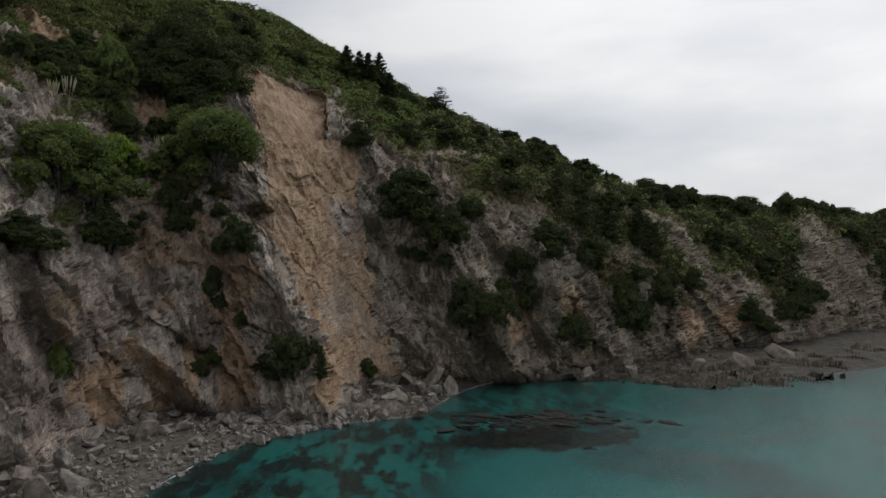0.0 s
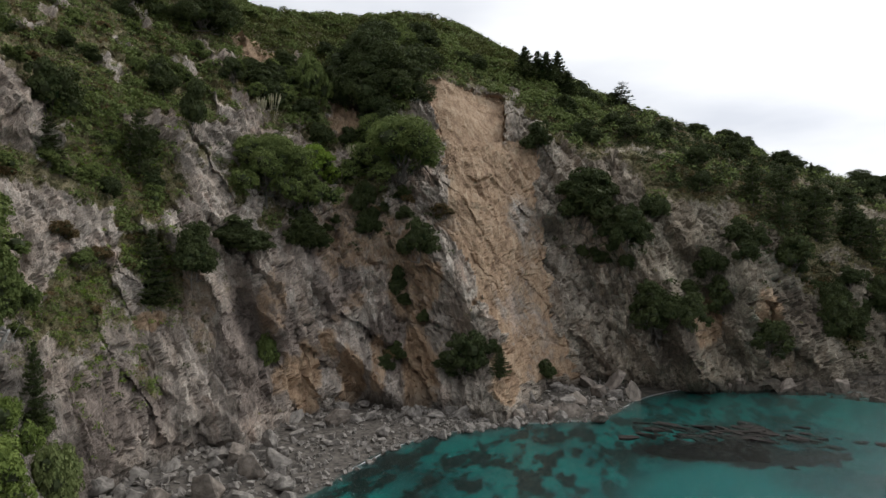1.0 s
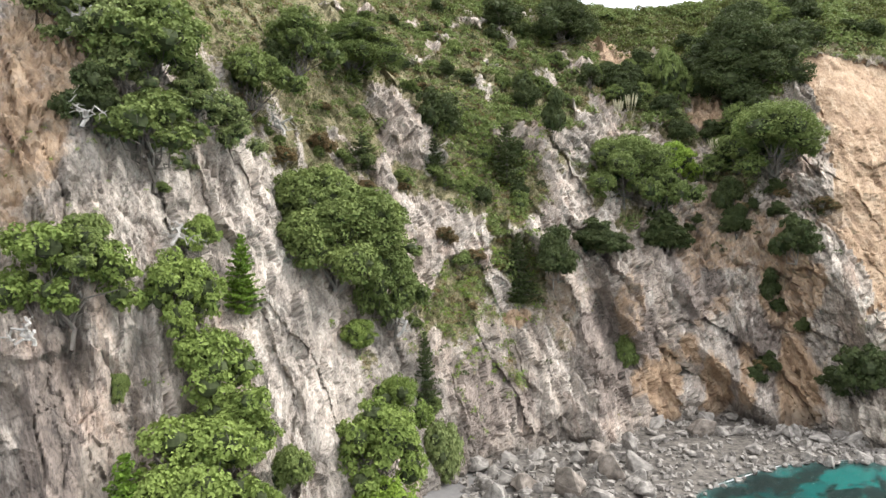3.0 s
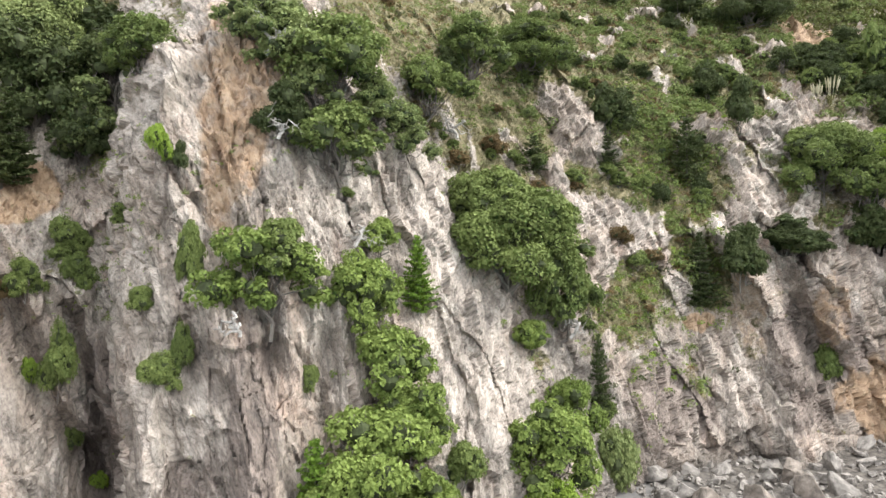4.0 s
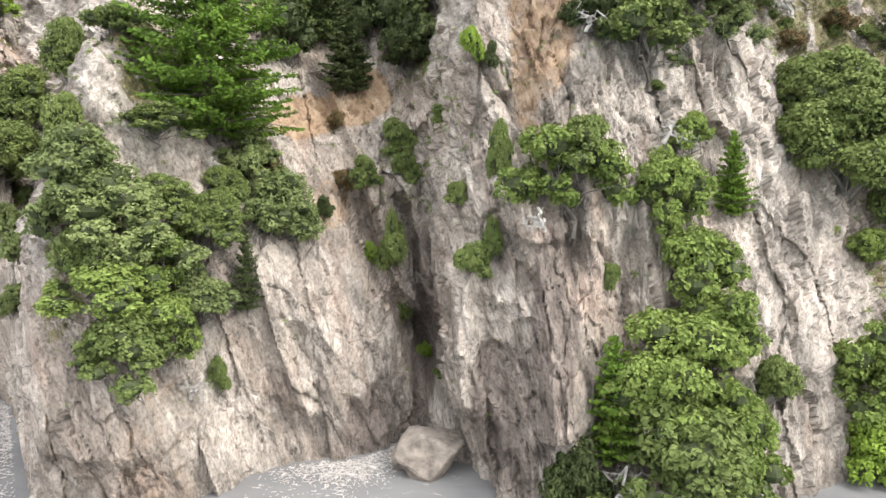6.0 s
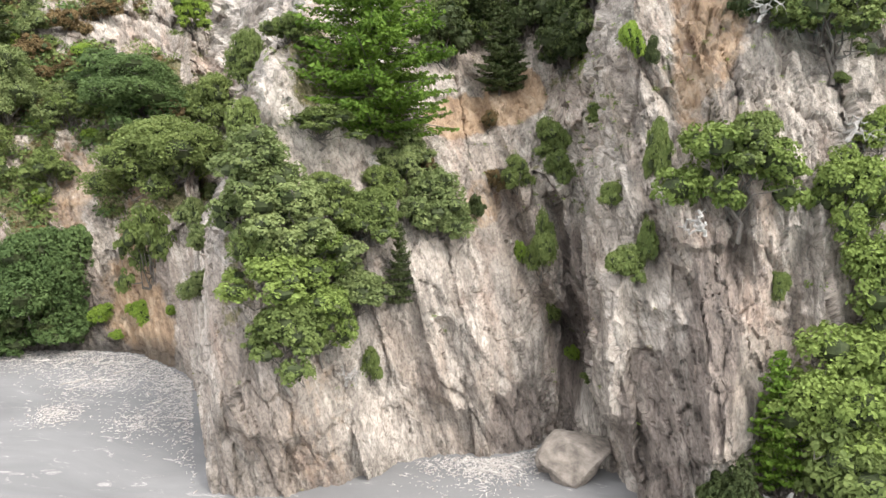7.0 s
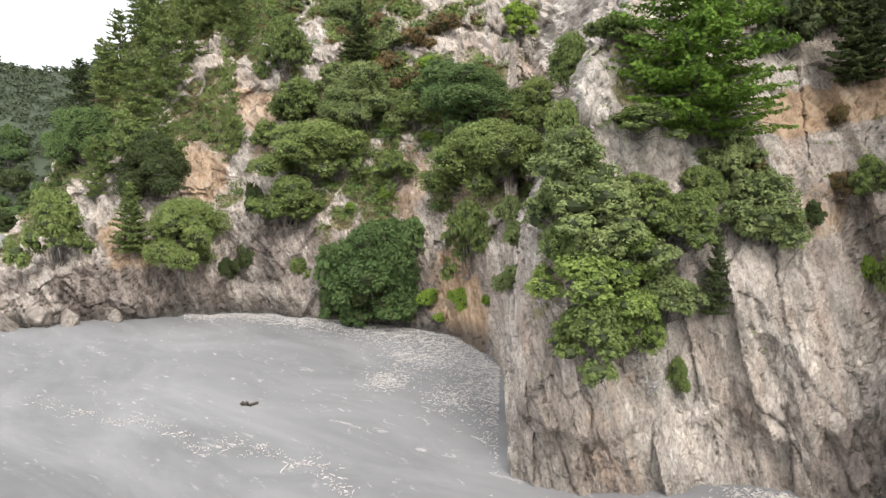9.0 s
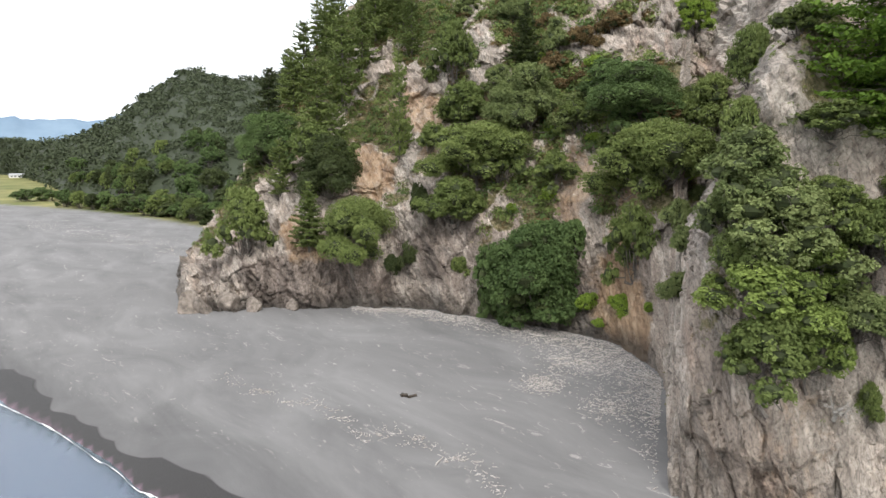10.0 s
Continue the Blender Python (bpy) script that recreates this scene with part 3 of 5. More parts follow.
def polar(b, r, z):
    return np.stack([r * np.sin(b), r * np.cos(b), z], -1)


# ---- the cliff ----
TURF_LINE = [(134, 8), (118, 9), (108, 13), (100, 18), (90, 34), (82, 40), (79, 58), (76, 66), (68, 62), (65, 44), (62, 40), (56, 33), (50, 26), (42, 24), (36, 26),
             (30, 32), (24, 44), (18, 58), (10, 62), (3, 60), (0, 40), (-10, 36), (-20, 36), (-26, 32), (-30, 20), (-34, 15), (-45, 18), (-55, 17), (-62, 14), (-70, 9)]
turf_b, turf_z = np.array(sorted(TURF_LINE)).T
bd = np.degrees(B0)
X0, Y0 = R0 * np.sin(B0), R0 * np.cos(B0)
above = (Z0 - np.interp(bd, turf_b, turf_z)) / 14.0
patchy = fbm(X0 * 0.06, Y0 * 0.06, Z0 * 0.06, 71, 5)
relief = rib_relief(B0, R0, Z0)
knobs = ridged(X0 * 0.075, Y0 * 0.075, Z0 * 0.05, 75, 3)
crag = np.clip((knobs - np.quantile(knobs, 0.66)) * 9, 0, 1) * np.clip((96 - Z0) / 8, 0, 1) * np.clip((64 - bd) / 6, 0.25, 1)       # rock that pokes out of the turf
turf = np.clip(0.33 + np.minimum(above, 1.1) * 0.5 + patchy * 1.3 + 0.7 * fbm(X0 * 0.2, Y0 * 0.2, Z0 * 0.2, 73, 3) - np.clip(relief, 0, 4) * 0.25 - np.clip(crag, 0, 1) * 0.85 + 0.14 * np.clip((bd - 22) / 8, 0, 1) * np.clip((72 - bd) / 6, 0, 1) + 0.12 * np.clip((bd - 92) / 8, 0, 1), 0, 1) * np.clip((Z0 - 3) / 6, 0, 1)
SLIP = [(68.0, 75.2), (75.0, 71.4), (75.0, 57.1), (77.6, 58.2), (77.6, 44.6), (78.4, 29.0), (78.8, 14.3), (81.1, 2.5),
        (75.9, 5.1), (75.1, 13.6), (73.0, 19.5), (71.7, 26.9), (69.6, 33.6), (70.0, 49.8)]
slip = inside(SLIP, bd, Z0, 1.3)
scar = inside([(68.0, 75.5), (75.0, 72), (75.0, 57), (72, 54), (69.8, 56)], bd, Z0, 0.6)
soil = slip * np.clip(0.75 + 0.9 * fbm(X0 * 0.09, Y0 * 0.09, Z0 * 0.05, 81, 4), 0.3, 0.95)
soil = np.maximum(soil, scar)
blot, blot2 = 0.9 * fbm(X0 * 0.16, Y0 * 0.16, Z0 * 0.12, 91, 4), 0.5 * fbm(X0 * 0.12, Y0 * 0.12, Z0 * 0.12, 95, 4)
for b1, z1, rb, rz, most in ((-35.6, 6, 2.4, 9, 0.7), (58.8, 8, 2.0, 8, 0.8), (67.6, 9, 1.5, 10, 0.85), (62.2, 6, 1.2, 6, 0.7), (9, 42, 3.4, 14, 0.6), (50, 20, 1.5, 9, 0.4), (95.5, 16, 1.2, 7, 0.6), (107.5, 10, 1.2, 6, 0.7), (63, 30, 3.2, 13, 0.5), (67.5, 20, 2.6, 13, 0.6), (59.5, 40, 2.5, 8, 0.4), (56, 20, 1.6, 8, 0.45), (55, 79, 3.2, 3.6, 1), (-11, 33, 3.2, 3.0, 0.9), (-8, 23, 2.0, 3.2, 0.45), (-5.5, 36, 2.4, 4, 0.9), (10, 47, 3.6, 12, 0.55), (75.5, 8, 2.2, 5, 0.9),
                             (104.5, 8, 1.2, 6, 0.8), (91, 14, 1.3, 5, 0.7), (58.5, 8, 2.4, 6, 0.55), (-57, 26, 2.4, 7, 0.6), (-47, 33, 1.6, 7, 0.6), (-22, 7, 6, 5.5, 0.3),
                             (64.5, 10, 1.0, 7, 0.6), (-40, 24, 1.6, 9, 0.5), (-44, 33, 1.8, 8, 0.5), (-52, 36, 2.4, 8, 0.55), (-35.5, 14, 1.4, 9, 0.55), (-62, 14, 2, 4, 0.6), (61.5, 60, 1.5, 6, 0.7), (-36, 7, 2.6, 7, 0.45), (46.5, 19, 1.5, 1.5, 0.8), (22, 12, 1.0, 4, 0.3)):
    d = np.hypot((bd - b1) / rb, (Z0 - z1) / rz) + blot
    soil = np.maximum(soil, most * np.clip((1.1 - d) * 2.5, 0, 1))
umber = np.zeros_like(bd)
for b1, z1, rb, rz, most in ((7, 7, 4.5, 9, 0.62), (11, 16, 2.5, 9, 0.8), (-5, 4, 3.5, 4.5, 1), (-12, 8, 6, 3, 0.35), (-46, 12, 12, 9, 0.6), (-36, 10, 3, 8, 0.6), (44, 9, 5, 8, 0.7), (55, 14, 5, 12, 0.7), (61, 26, 3, 14, 0.7),
                             (66, 12, 3, 10, 0.7), (88, 10, 3, 9, 0.7), (97, 14, 3, 10, 0.7), (104, 12, 2, 9, 0.6), (-63, 6, 9, 7.5, 0.85), (-0.5, 10, 1.6, 10, 1), (9, 38, 2.5, 9, 0.55)):
    d = np.hypot((bd - b1) / rb, (Z0 - z1) / rz) + blot2
    umber = np.maximum(umber, most * np.clip((1.15 - d) * 1.6, 0, 1))
out_by = rough(B0, R0, Z0)
out_by = out_by - out_by.mean() + 1.5 * crag
calm = np.clip(1 - 0.75 * scar - 0.35 * slip, 0.2, 1) * (1 - 0.5 * turf)
calm *= np.clip((R0 - 40) / 60, 0.75, 1.85) * np.interp(bd, [-36, -31], [0.55, 1])
calm = calm * np.clip((Z0 + 3) / 6, 0.3, 1) * np.clip((bd + 73) / 3, 0.3, 1)
edge_on = np.abs(np.gradient(R0, axis=0)) / (R0 * np.gradient(B0, axis=0))
calm = calm * np.clip(2.2 - 0.8 * edge_on, 0.25, 1)
RD = R0 - out_by * calm - relief * (1 - 0.6 * slip) + 3.0 * scar * np.clip((76 - Z0) / 6, 0, 1)
ZD = Z0 + 0.5 * (patchy * 2.2) * np.clip((Z0 - 6) / 10, 0, 1)
wall = np.abs(np.gradient(R0, axis=0)) / (R0 * np.gradient(B0, axis=0))            # faces seen edge on from the cove
turf = turf * (1 - np.clip(soil * 1.3, 0, 1)) * np.clip(2.5 - wall, 0, 1)
P0 = polar(B0, R0, Z0)
PD = polar(B0, RD, ZD)
RUN = run_b[:, None] * np.ones(ROWS)
normal = np.cross(np.gradient(P0, axis=1), np.gradient(P0, axis=0))
normal /= np.linalg.norm(normal, axis=-1, keepdims=True) + 1e-9
normal *= np.sign((normal * -P0).sum(-1, keepdims=True) + 1e-9)
chips = broken(X0, Y0, Z0, RUN, R0) * np.clip(R0 / 75, 0.85, 2.3) * (1 - 0.45 * turf) * (1 - 0.6 * scar) * (1 - 0.6 * slip) * np.interp(bd, [-34, -32, -28, -25, -6, -2], [0.6, 0.6, 0.8, 0.6, 0.6, 1]) * np.clip((Z0 + 3) / 4, 0.2, 1) * np.clip((bd + 72.5) / 1.5, 0.2, 1.0) * np.interp(bd, [-66, -60], [1.7, 1])
PD = PD + normal * chips[..., None]
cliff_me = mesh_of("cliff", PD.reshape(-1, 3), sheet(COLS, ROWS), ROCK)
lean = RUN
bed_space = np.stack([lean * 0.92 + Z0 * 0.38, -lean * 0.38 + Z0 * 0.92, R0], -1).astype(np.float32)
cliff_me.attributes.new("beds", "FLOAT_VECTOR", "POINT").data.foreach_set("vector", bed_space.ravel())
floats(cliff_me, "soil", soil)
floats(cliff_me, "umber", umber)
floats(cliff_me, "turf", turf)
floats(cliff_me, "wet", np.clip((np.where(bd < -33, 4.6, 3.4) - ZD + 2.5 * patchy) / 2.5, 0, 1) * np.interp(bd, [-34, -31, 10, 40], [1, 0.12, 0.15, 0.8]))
# Weight of the painted backlit darkening, rising with bearing, slips left out.
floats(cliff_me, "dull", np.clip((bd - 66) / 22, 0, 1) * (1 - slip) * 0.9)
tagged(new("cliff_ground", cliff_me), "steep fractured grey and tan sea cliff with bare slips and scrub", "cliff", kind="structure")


def on_cliff(bearing, z):
    """The place on the cliff at a bearing and height."""
    c = int(np.clip(np.searchsorted(BEARING, bearing), 0, COLS - 1))
    i = min(int(np.searchsorted(np.maximum.accumulate(ZD[c]), z)), ROWS - 2)
    return Vector(PD[c, i]), c, i


# ---- beach, sea bed and plain: one sheet ----
SHORE = [(-180, 5), (-120, 60), (-100, 900), (-95, 500), (-90, 190), (-86, 106), (-84.5, 91), (-81.8, 81), (-79.3, 72), (-75.5, 60), (-60, 44), (-30, 33), (0, 32), (25, 42), (45, 66),
         (54, 75), (60.5, 86), (63, 93), (67, 104), (71.5, 111), (76, 116), (82.6, 120), (86.3, 143), (90, 158), (95, 167), (100.6, 164), (103.6, 160), (108, 167), (111.6, 176),
         (115, 192), (117.5, 208), (134, 300), (150, 900), (180, 5)]
shore_b, shore_r = np.array(SHORE).T
GB, GR = np.radians(np.linspace(-180, 180, 541)), np.concatenate([[0.02, 4], np.geomspace(8, 3600, 228)])
gb, gr = np.meshgrid(GB, GR, indexing="ij")
gbd = np.degrees(gb)
inland = gr - np.interp(gbd, shore_b, shore_r)
inland = np.where((gbd < -97) | (gbd > 136), -200, inland)
inland = inland + 1.6 * fbm(gr * np.sin(gb) * 0.07, gr * np.cos(gb) * 0.07, 0.3, 101, 3) * np.clip(gr / 60, 0, 2)
gz = np.where(inland > 0, 1.6 * (1 - np.exp(-inland / 26)), np.maximum(inland * 0.09, -3.2))
gz = gz + 0.10 * fbm(gr * np.sin(gb) * 0.12, gr * np.cos(gb) * 0.12, 0.7, 111, 4) + np.clip((gr - 230) / 300, 0, 1) * (inland > 30) * 0.9
ground_me = mesh_of("ground", polar(gb, gr, gz).reshape(-1, 3), sheet(541, 230), SAND, True)
rocky = np.clip((gbd - 38) / 10, 0, 1)
floats(ground_me, "damp", np.clip(1 - inland / np.interp(gbd, [-86, -80, -69], [26, 15, 7]), 0, 1) * (gbd < 30))
floats(ground_me, "moist", np.clip(1.05 - inland / 42, 0, 1) * np.interp(gbd, [-85, -72, -52], [1, 0.8, 0.15]) * (gbd < 30))
# Where the bed carries the painted sky reflection: shallows left of the cove.
floats(ground_me, "sky_tint", np.clip(-inland / 2, 0, 1) * np.clip((-20 - gbd) / 20, 0, 1))
floats(ground_me, "bed", np.clip(-inland / 3, 0, 1) * np.clip((gbd - 20) / 25, 0, 1))
floats(ground_me, "shelf", np.clip((gbd - 74) / 10, 0, 1))
floats(ground_me, "weed", np.interp(-inland, [0, 1.5, 26, 50], [0, 1, 1, 0]) * np.interp(gbd, [56, 60, 82, 90, 97, 104], [0, 1, 1, 0.7, 0.6, 0]))
floats(ground_me, "reef", np.clip(1.25 - np.hypot((gbd - 93) / 9.0, (gr - 119 - 0.5 * (gbd - 93)) / 10.0), 0, 1) * (gbd > 70) * (gr < 150))
floats(ground_me, "stony", rocky * np.clip((inland + 4) / 4, 0, 1))
floats(ground_me, "wrack", np.clip((inland - 8) / 14, 0, 1) * (1 - rocky))
floats(ground_me, "field", np.clip((gr - np.interp(gbd, [-90, -83.5, -78, -73.6, -69], [500, 445, 375, 318, 262])) / 6, 0, 1) * (gbd < -60))
tagged(new("ground", ground_me), "grey sand beach running down to a green sea bed", "beach", kind="structure")

WB, WR = np.radians(np.linspace(-180, 180, 181)), np.concatenate([[0.02], np.geomspace(3, 4500, 79)])
wb, wr = np.meshgrid(WB, WR, indexing="ij")
water_me = mesh_of("water", polar(wb, wr, np.zeros_like(wb)).reshape(-1, 3), sheet(181, 80), WATER, True)
tagged(new("water", water_me), "clear teal sea with small wind ripples", "sea", kind="structure")

# ---- far wooded hill, and mountains beyond ----
HILL = [(-100, 3), (-86, 30), (-83.2, 56), (-81, 44), (-78.5, 47), (-75.9, 63), (-73.5, 86), (-70.7, 99), (-68, 92), (-66, 90), (-62, 100), (-56, 112), (-40, 120)]
hb_keys, hz_keys = np.array(HILL).T
HB, HS = np.radians(np.linspace(-100, -40, 260)), np.linspace(0, 1, 60)
hb, hs = np.meshgrid(HB, HS, indexing="ij")
hbd = np.degrees(hb)
h_foot = np.interp(hbd, [-100, -86, -82.5, -79.5, -76, -72, -69, -40], [1500, 1350, 1150, 560, 400, 330, 285, 270])
h_top = np.interp(hbd, [-100, -86, -80, -70, -40], [1900, 1600, 860, 600, 520])
hr = h_foot + (h_top - h_foot) * hs
lump = fbm(hr * np.sin(hb) * 0.012, hr * np.cos(hb) * 0.012, 0.2, 121, 5)
hz = 1.5 + (np.interp(hbd, hb_keys, hz_keys) - 1.5) * (hs ** 0.85) * (1 + 0.25 * lump * (1 - hs)) + 2.0 * lump
HILLSIDE = leaf_material("hill_canopy", (0.02, 0.03, 0.016), (0.075, 0.085, 0.05), 0.05)
hill_me = mesh_of("far_hill", polar(hb, hr, hz).reshape(-1, 3), sheet(260, 60), HILLSIDE, True)
tagged(new("hill_ground", hill_me), "far hill under dull green bush above the beach", "hill", kind="structure")
MB, MS = np.radians(np.linspace(-130, -60, 200)), np.linspace(0, 1, 24)
mb, ms = np.meshgrid(MB, MS, indexing="ij")
mr = 2900 + 500 * ms
mz = (175 + 60 * np.clip(ridged(np.degrees(mb) * 0.35, 0.4, 0.2, 131, 4), 0, 1) + 14 * np.cos(mb * 6)) * ms + 30 * ms * (1 - ms) * vnoise(np.degrees(mb) * 1.5, ms * 4, 0.1, 7)
# The haze of distance is put into the mountains' base colour.
BLUE = plain_material("haze_tinted_hills", (0.14, 0.20, 0.27), (0.20, 0.27, 0.34), 0.004, 1.0, 0.1, 0.0)
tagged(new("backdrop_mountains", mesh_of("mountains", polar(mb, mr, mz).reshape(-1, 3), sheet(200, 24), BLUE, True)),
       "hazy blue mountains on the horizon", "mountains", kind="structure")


# ---- plants ----
def rng_of(seed):
    return np.random.default_rng(seed)


def tube(path, radii, sides=6):
    """Points and quads of a tapered limb along a path."""
    path, vs = [Vector(p) for p in path], []
    for i, p in enumerate(path):
        way = (path[min(i + 1, len(path) - 1)] - path[max(i - 1, 0)]).normalized()
        side = way.orthogonal().normalized()
        up = way.cross(side)
        for k in range(sides):
            a = 2 * math.pi * k / sides
            vs.append(p + (side * math.cos(a) + up * math.sin(a)) * radii[i])
    fs = [[i * sides + k, i * sides + (k + 1) % sides, (i + 1) * sides + (k + 1) % sides, (i + 1) * sides + k]
          for i in range(len(path) - 1) for k in range(sides)]
    return np.array([tuple(v) for v in vs]), np.array(fs)


def join(pieces):
    vs, fs, n = [], [], 0
    for v, f in pieces:
        vs.append(v), fs.append(f + n)
        n += len(v)
    return np.concatenate(vs), np.concatenate(fs)


def leaves(at, out, size, g, long=1.5, loose=0.55):
    """One bent four-cornered leaf spray at each point, roughly facing the way out."""
    n = len(at)
    out = out + g.normal(0, loose, (n, 3))
    out /= np.linalg.norm(out, axis=1, keepdims=True) + 1e-9
    s = np.cross(out, g.normal(0, 1, (n, 3)))
    s /= np.linalg.norm(s, axis=1, keepdims=True) + 1e-9
    t = np.cross(out, s)
    k = (size * g.uniform(0.6, 1.35, n))[:, None]
    quad = np.stack([at - s * k * long * 0.5, at - t * k * 0.5 + out * k * 0.18, at + s * k * long * 0.5, at + t * k * 0.5 + out * k * 0.18], 1)
    return quad.reshape(-1, 3), np.arange(4 * n).reshape(n, 4)


def puff(centre, radius, count, size, g, flat=0.75):
    """A tuft of leaves over the upper shell of a flattened ball."""
    d = g.normal(0, 1, (count, 3))
    d[:, 2] = np.abs(d[:, 2]) * 1.1 - 0.5
    d /= np.linalg.norm(d, axis=1, keepdims=True)
    at = centre + d * radius * np.array([1, 1, flat]) * g.uniform(0.82, 1.06, (count, 1))
    return leaves(at, d + np.array([0, 0, 0.55]), size, g, 1.5, 0.42)


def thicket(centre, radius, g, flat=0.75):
    """Filler inside a tuft, an uneven closed ball that paints the shade of the inner crown."""
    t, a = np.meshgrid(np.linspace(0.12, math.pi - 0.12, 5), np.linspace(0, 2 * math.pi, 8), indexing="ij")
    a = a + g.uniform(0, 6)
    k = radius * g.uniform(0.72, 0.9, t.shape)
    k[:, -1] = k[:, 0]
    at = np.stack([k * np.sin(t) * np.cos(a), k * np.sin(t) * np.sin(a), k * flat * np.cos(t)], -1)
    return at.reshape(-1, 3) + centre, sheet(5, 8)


def limb(a, b, r0, r1, g, bend=0.12, n=5):
    a, b = np.array(a), np.array(b)
    path = [a + (b - a) * t + g.normal(0, bend, 3) * np.linalg.norm(b - a) * math.sin(math.pi * t) for t in np.linspace(0, 1, n)]
    return tube(path, np.linspace(r0, r1, n), 5)


def part(name, verts, faces, mat, parent, label="", smooth=False):
    ob = new(name, mesh_of(name, verts, faces, mat, smooth))
    ob.parent = parent
    return tagged(ob, label)


def crown(lobes, clumps, per, size, leaf, root, g, flat):
    """Leaf clumps over the upper and outer side of each lobe, round a core coloured dark as shade."""
    tufts_, cores = [], []
    for c, r in lobes:
        n = max(9, int(clumps * 2.3 * (r / 0.4) ** 2))
        d = g.normal(0, 1, (n, 3))
        d[:, 2] = d[:, 2] * 0.9 + 0.18
        d /= np.linalg.norm(d, axis=1, keepdims=True)
        for k in d:
            small = r * g.uniform(0.22, 0.42)
            tufts_.append(puff(c + k * (r - 0.45 * small) * np.array([1, 1, flat]), small, per, size, g, 0.8))
        cores.append(thicket(c, r * 0.76, g, flat))
    a, b = join(tufts_), join(cores)
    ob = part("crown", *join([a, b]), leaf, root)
    ob.data.materials.append(CROWN_SHADE)
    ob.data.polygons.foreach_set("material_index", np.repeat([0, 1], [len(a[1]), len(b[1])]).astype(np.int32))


def broad_tree(name, leaf, seed, lobes=15, clumps=15, per=34, size=0.046):
    """A spreading evergreen, breadth 2 and height 1.7 before scaling: crooked limbs under a crown of lumpy lobes."""
    g = rng_of(seed)
    root = new(name)
    cs = [(np.array([g.normal(0, 0.12), g.normal(0, 0.12), 1.12]), 0.42)]
    for i in range(lobes):
        a, u = 2.4 * i + g.uniform(-0.5, 0.5), math.sqrt((i + 0.6) / lobes)
        wide = 0.70 * (1 + 0.28 * math.sin(2 * a + seed) + 0.16 * math.sin(3 * a + 2 * seed))
        h = 0.62 + 0.62 * (1 - u ** 2) + g.normal(0, 0.12) - (g.uniform(0.1, 0.5) * u if i % 2 else 0)
        cs.append((np.array([u * math.cos(a) * wide, u * math.sin(a) * wide, h]), g.uniform(0.22, 0.42) * (1.1 - 0.25 * u)))
    wood = [limb((g.normal(0, 0.03), g.normal(0, 0.03), -0.25), (g.normal(0, 0.1), g.normal(0, 0.1), 0.5), 0.04, 0.026, g)]
    for c, r in cs:
        wood.append(limb((c[0] * 0.08, c[1] * 0.08, 0.15), c * np.array([0.9, 0.9, 0.92]), 0.016, 0.005, g))
        out = np.array([c[0], c[1], g.normal(0.1, 0.3)])               # bare twigs that poke out
        out /= np.linalg.norm(out) + 1e-6
        wood.append(limb(c * np.array([0.9, 0.9, 0.92]), c + out * r * g.uniform(1.0, 1.35), 0.007, 0.002, g, 0.2))
    part("trunk", *join(wood), BARK, root, "crooked grey limbs")
    crown(cs, clumps, per, size, leaf, root, g, 0.74)
    return root


def shrub(name, leaf, seed, lobes=6, clumps=11, per=32, size=0.07, lobe=1.0):
    """A rounded bush, breadth 2 and height 1.6 before scaling."""
    g = rng_of(seed)
    root = new(name)
    cs = [(np.array([0, 0, 0.7]), 0.55)]
    for i in range(lobes):
        a, u = 2.4 * i + g.uniform(-0.6, 0.6), math.sqrt((i + 0.5) / lobes)
        cs.append((np.array([u * math.cos(a) * 0.68 * (1 + 0.2 * math.sin(2 * a + seed)), u * math.sin(a) * 0.68, 0.36 + 0.68 * (1 - u * u) + g.normal(0, 0.13)]), lobe * g.uniform(0.28, 0.5)))
    part("stem", *join([limb((0, 0, -0.2), c * 0.9, 0.03, 0.01, g) for c, r in cs[::2]]), BARK, root, "thin woody stems")
    crown(cs, clumps, per, size, leaf, root, g, 0.8)
    return root


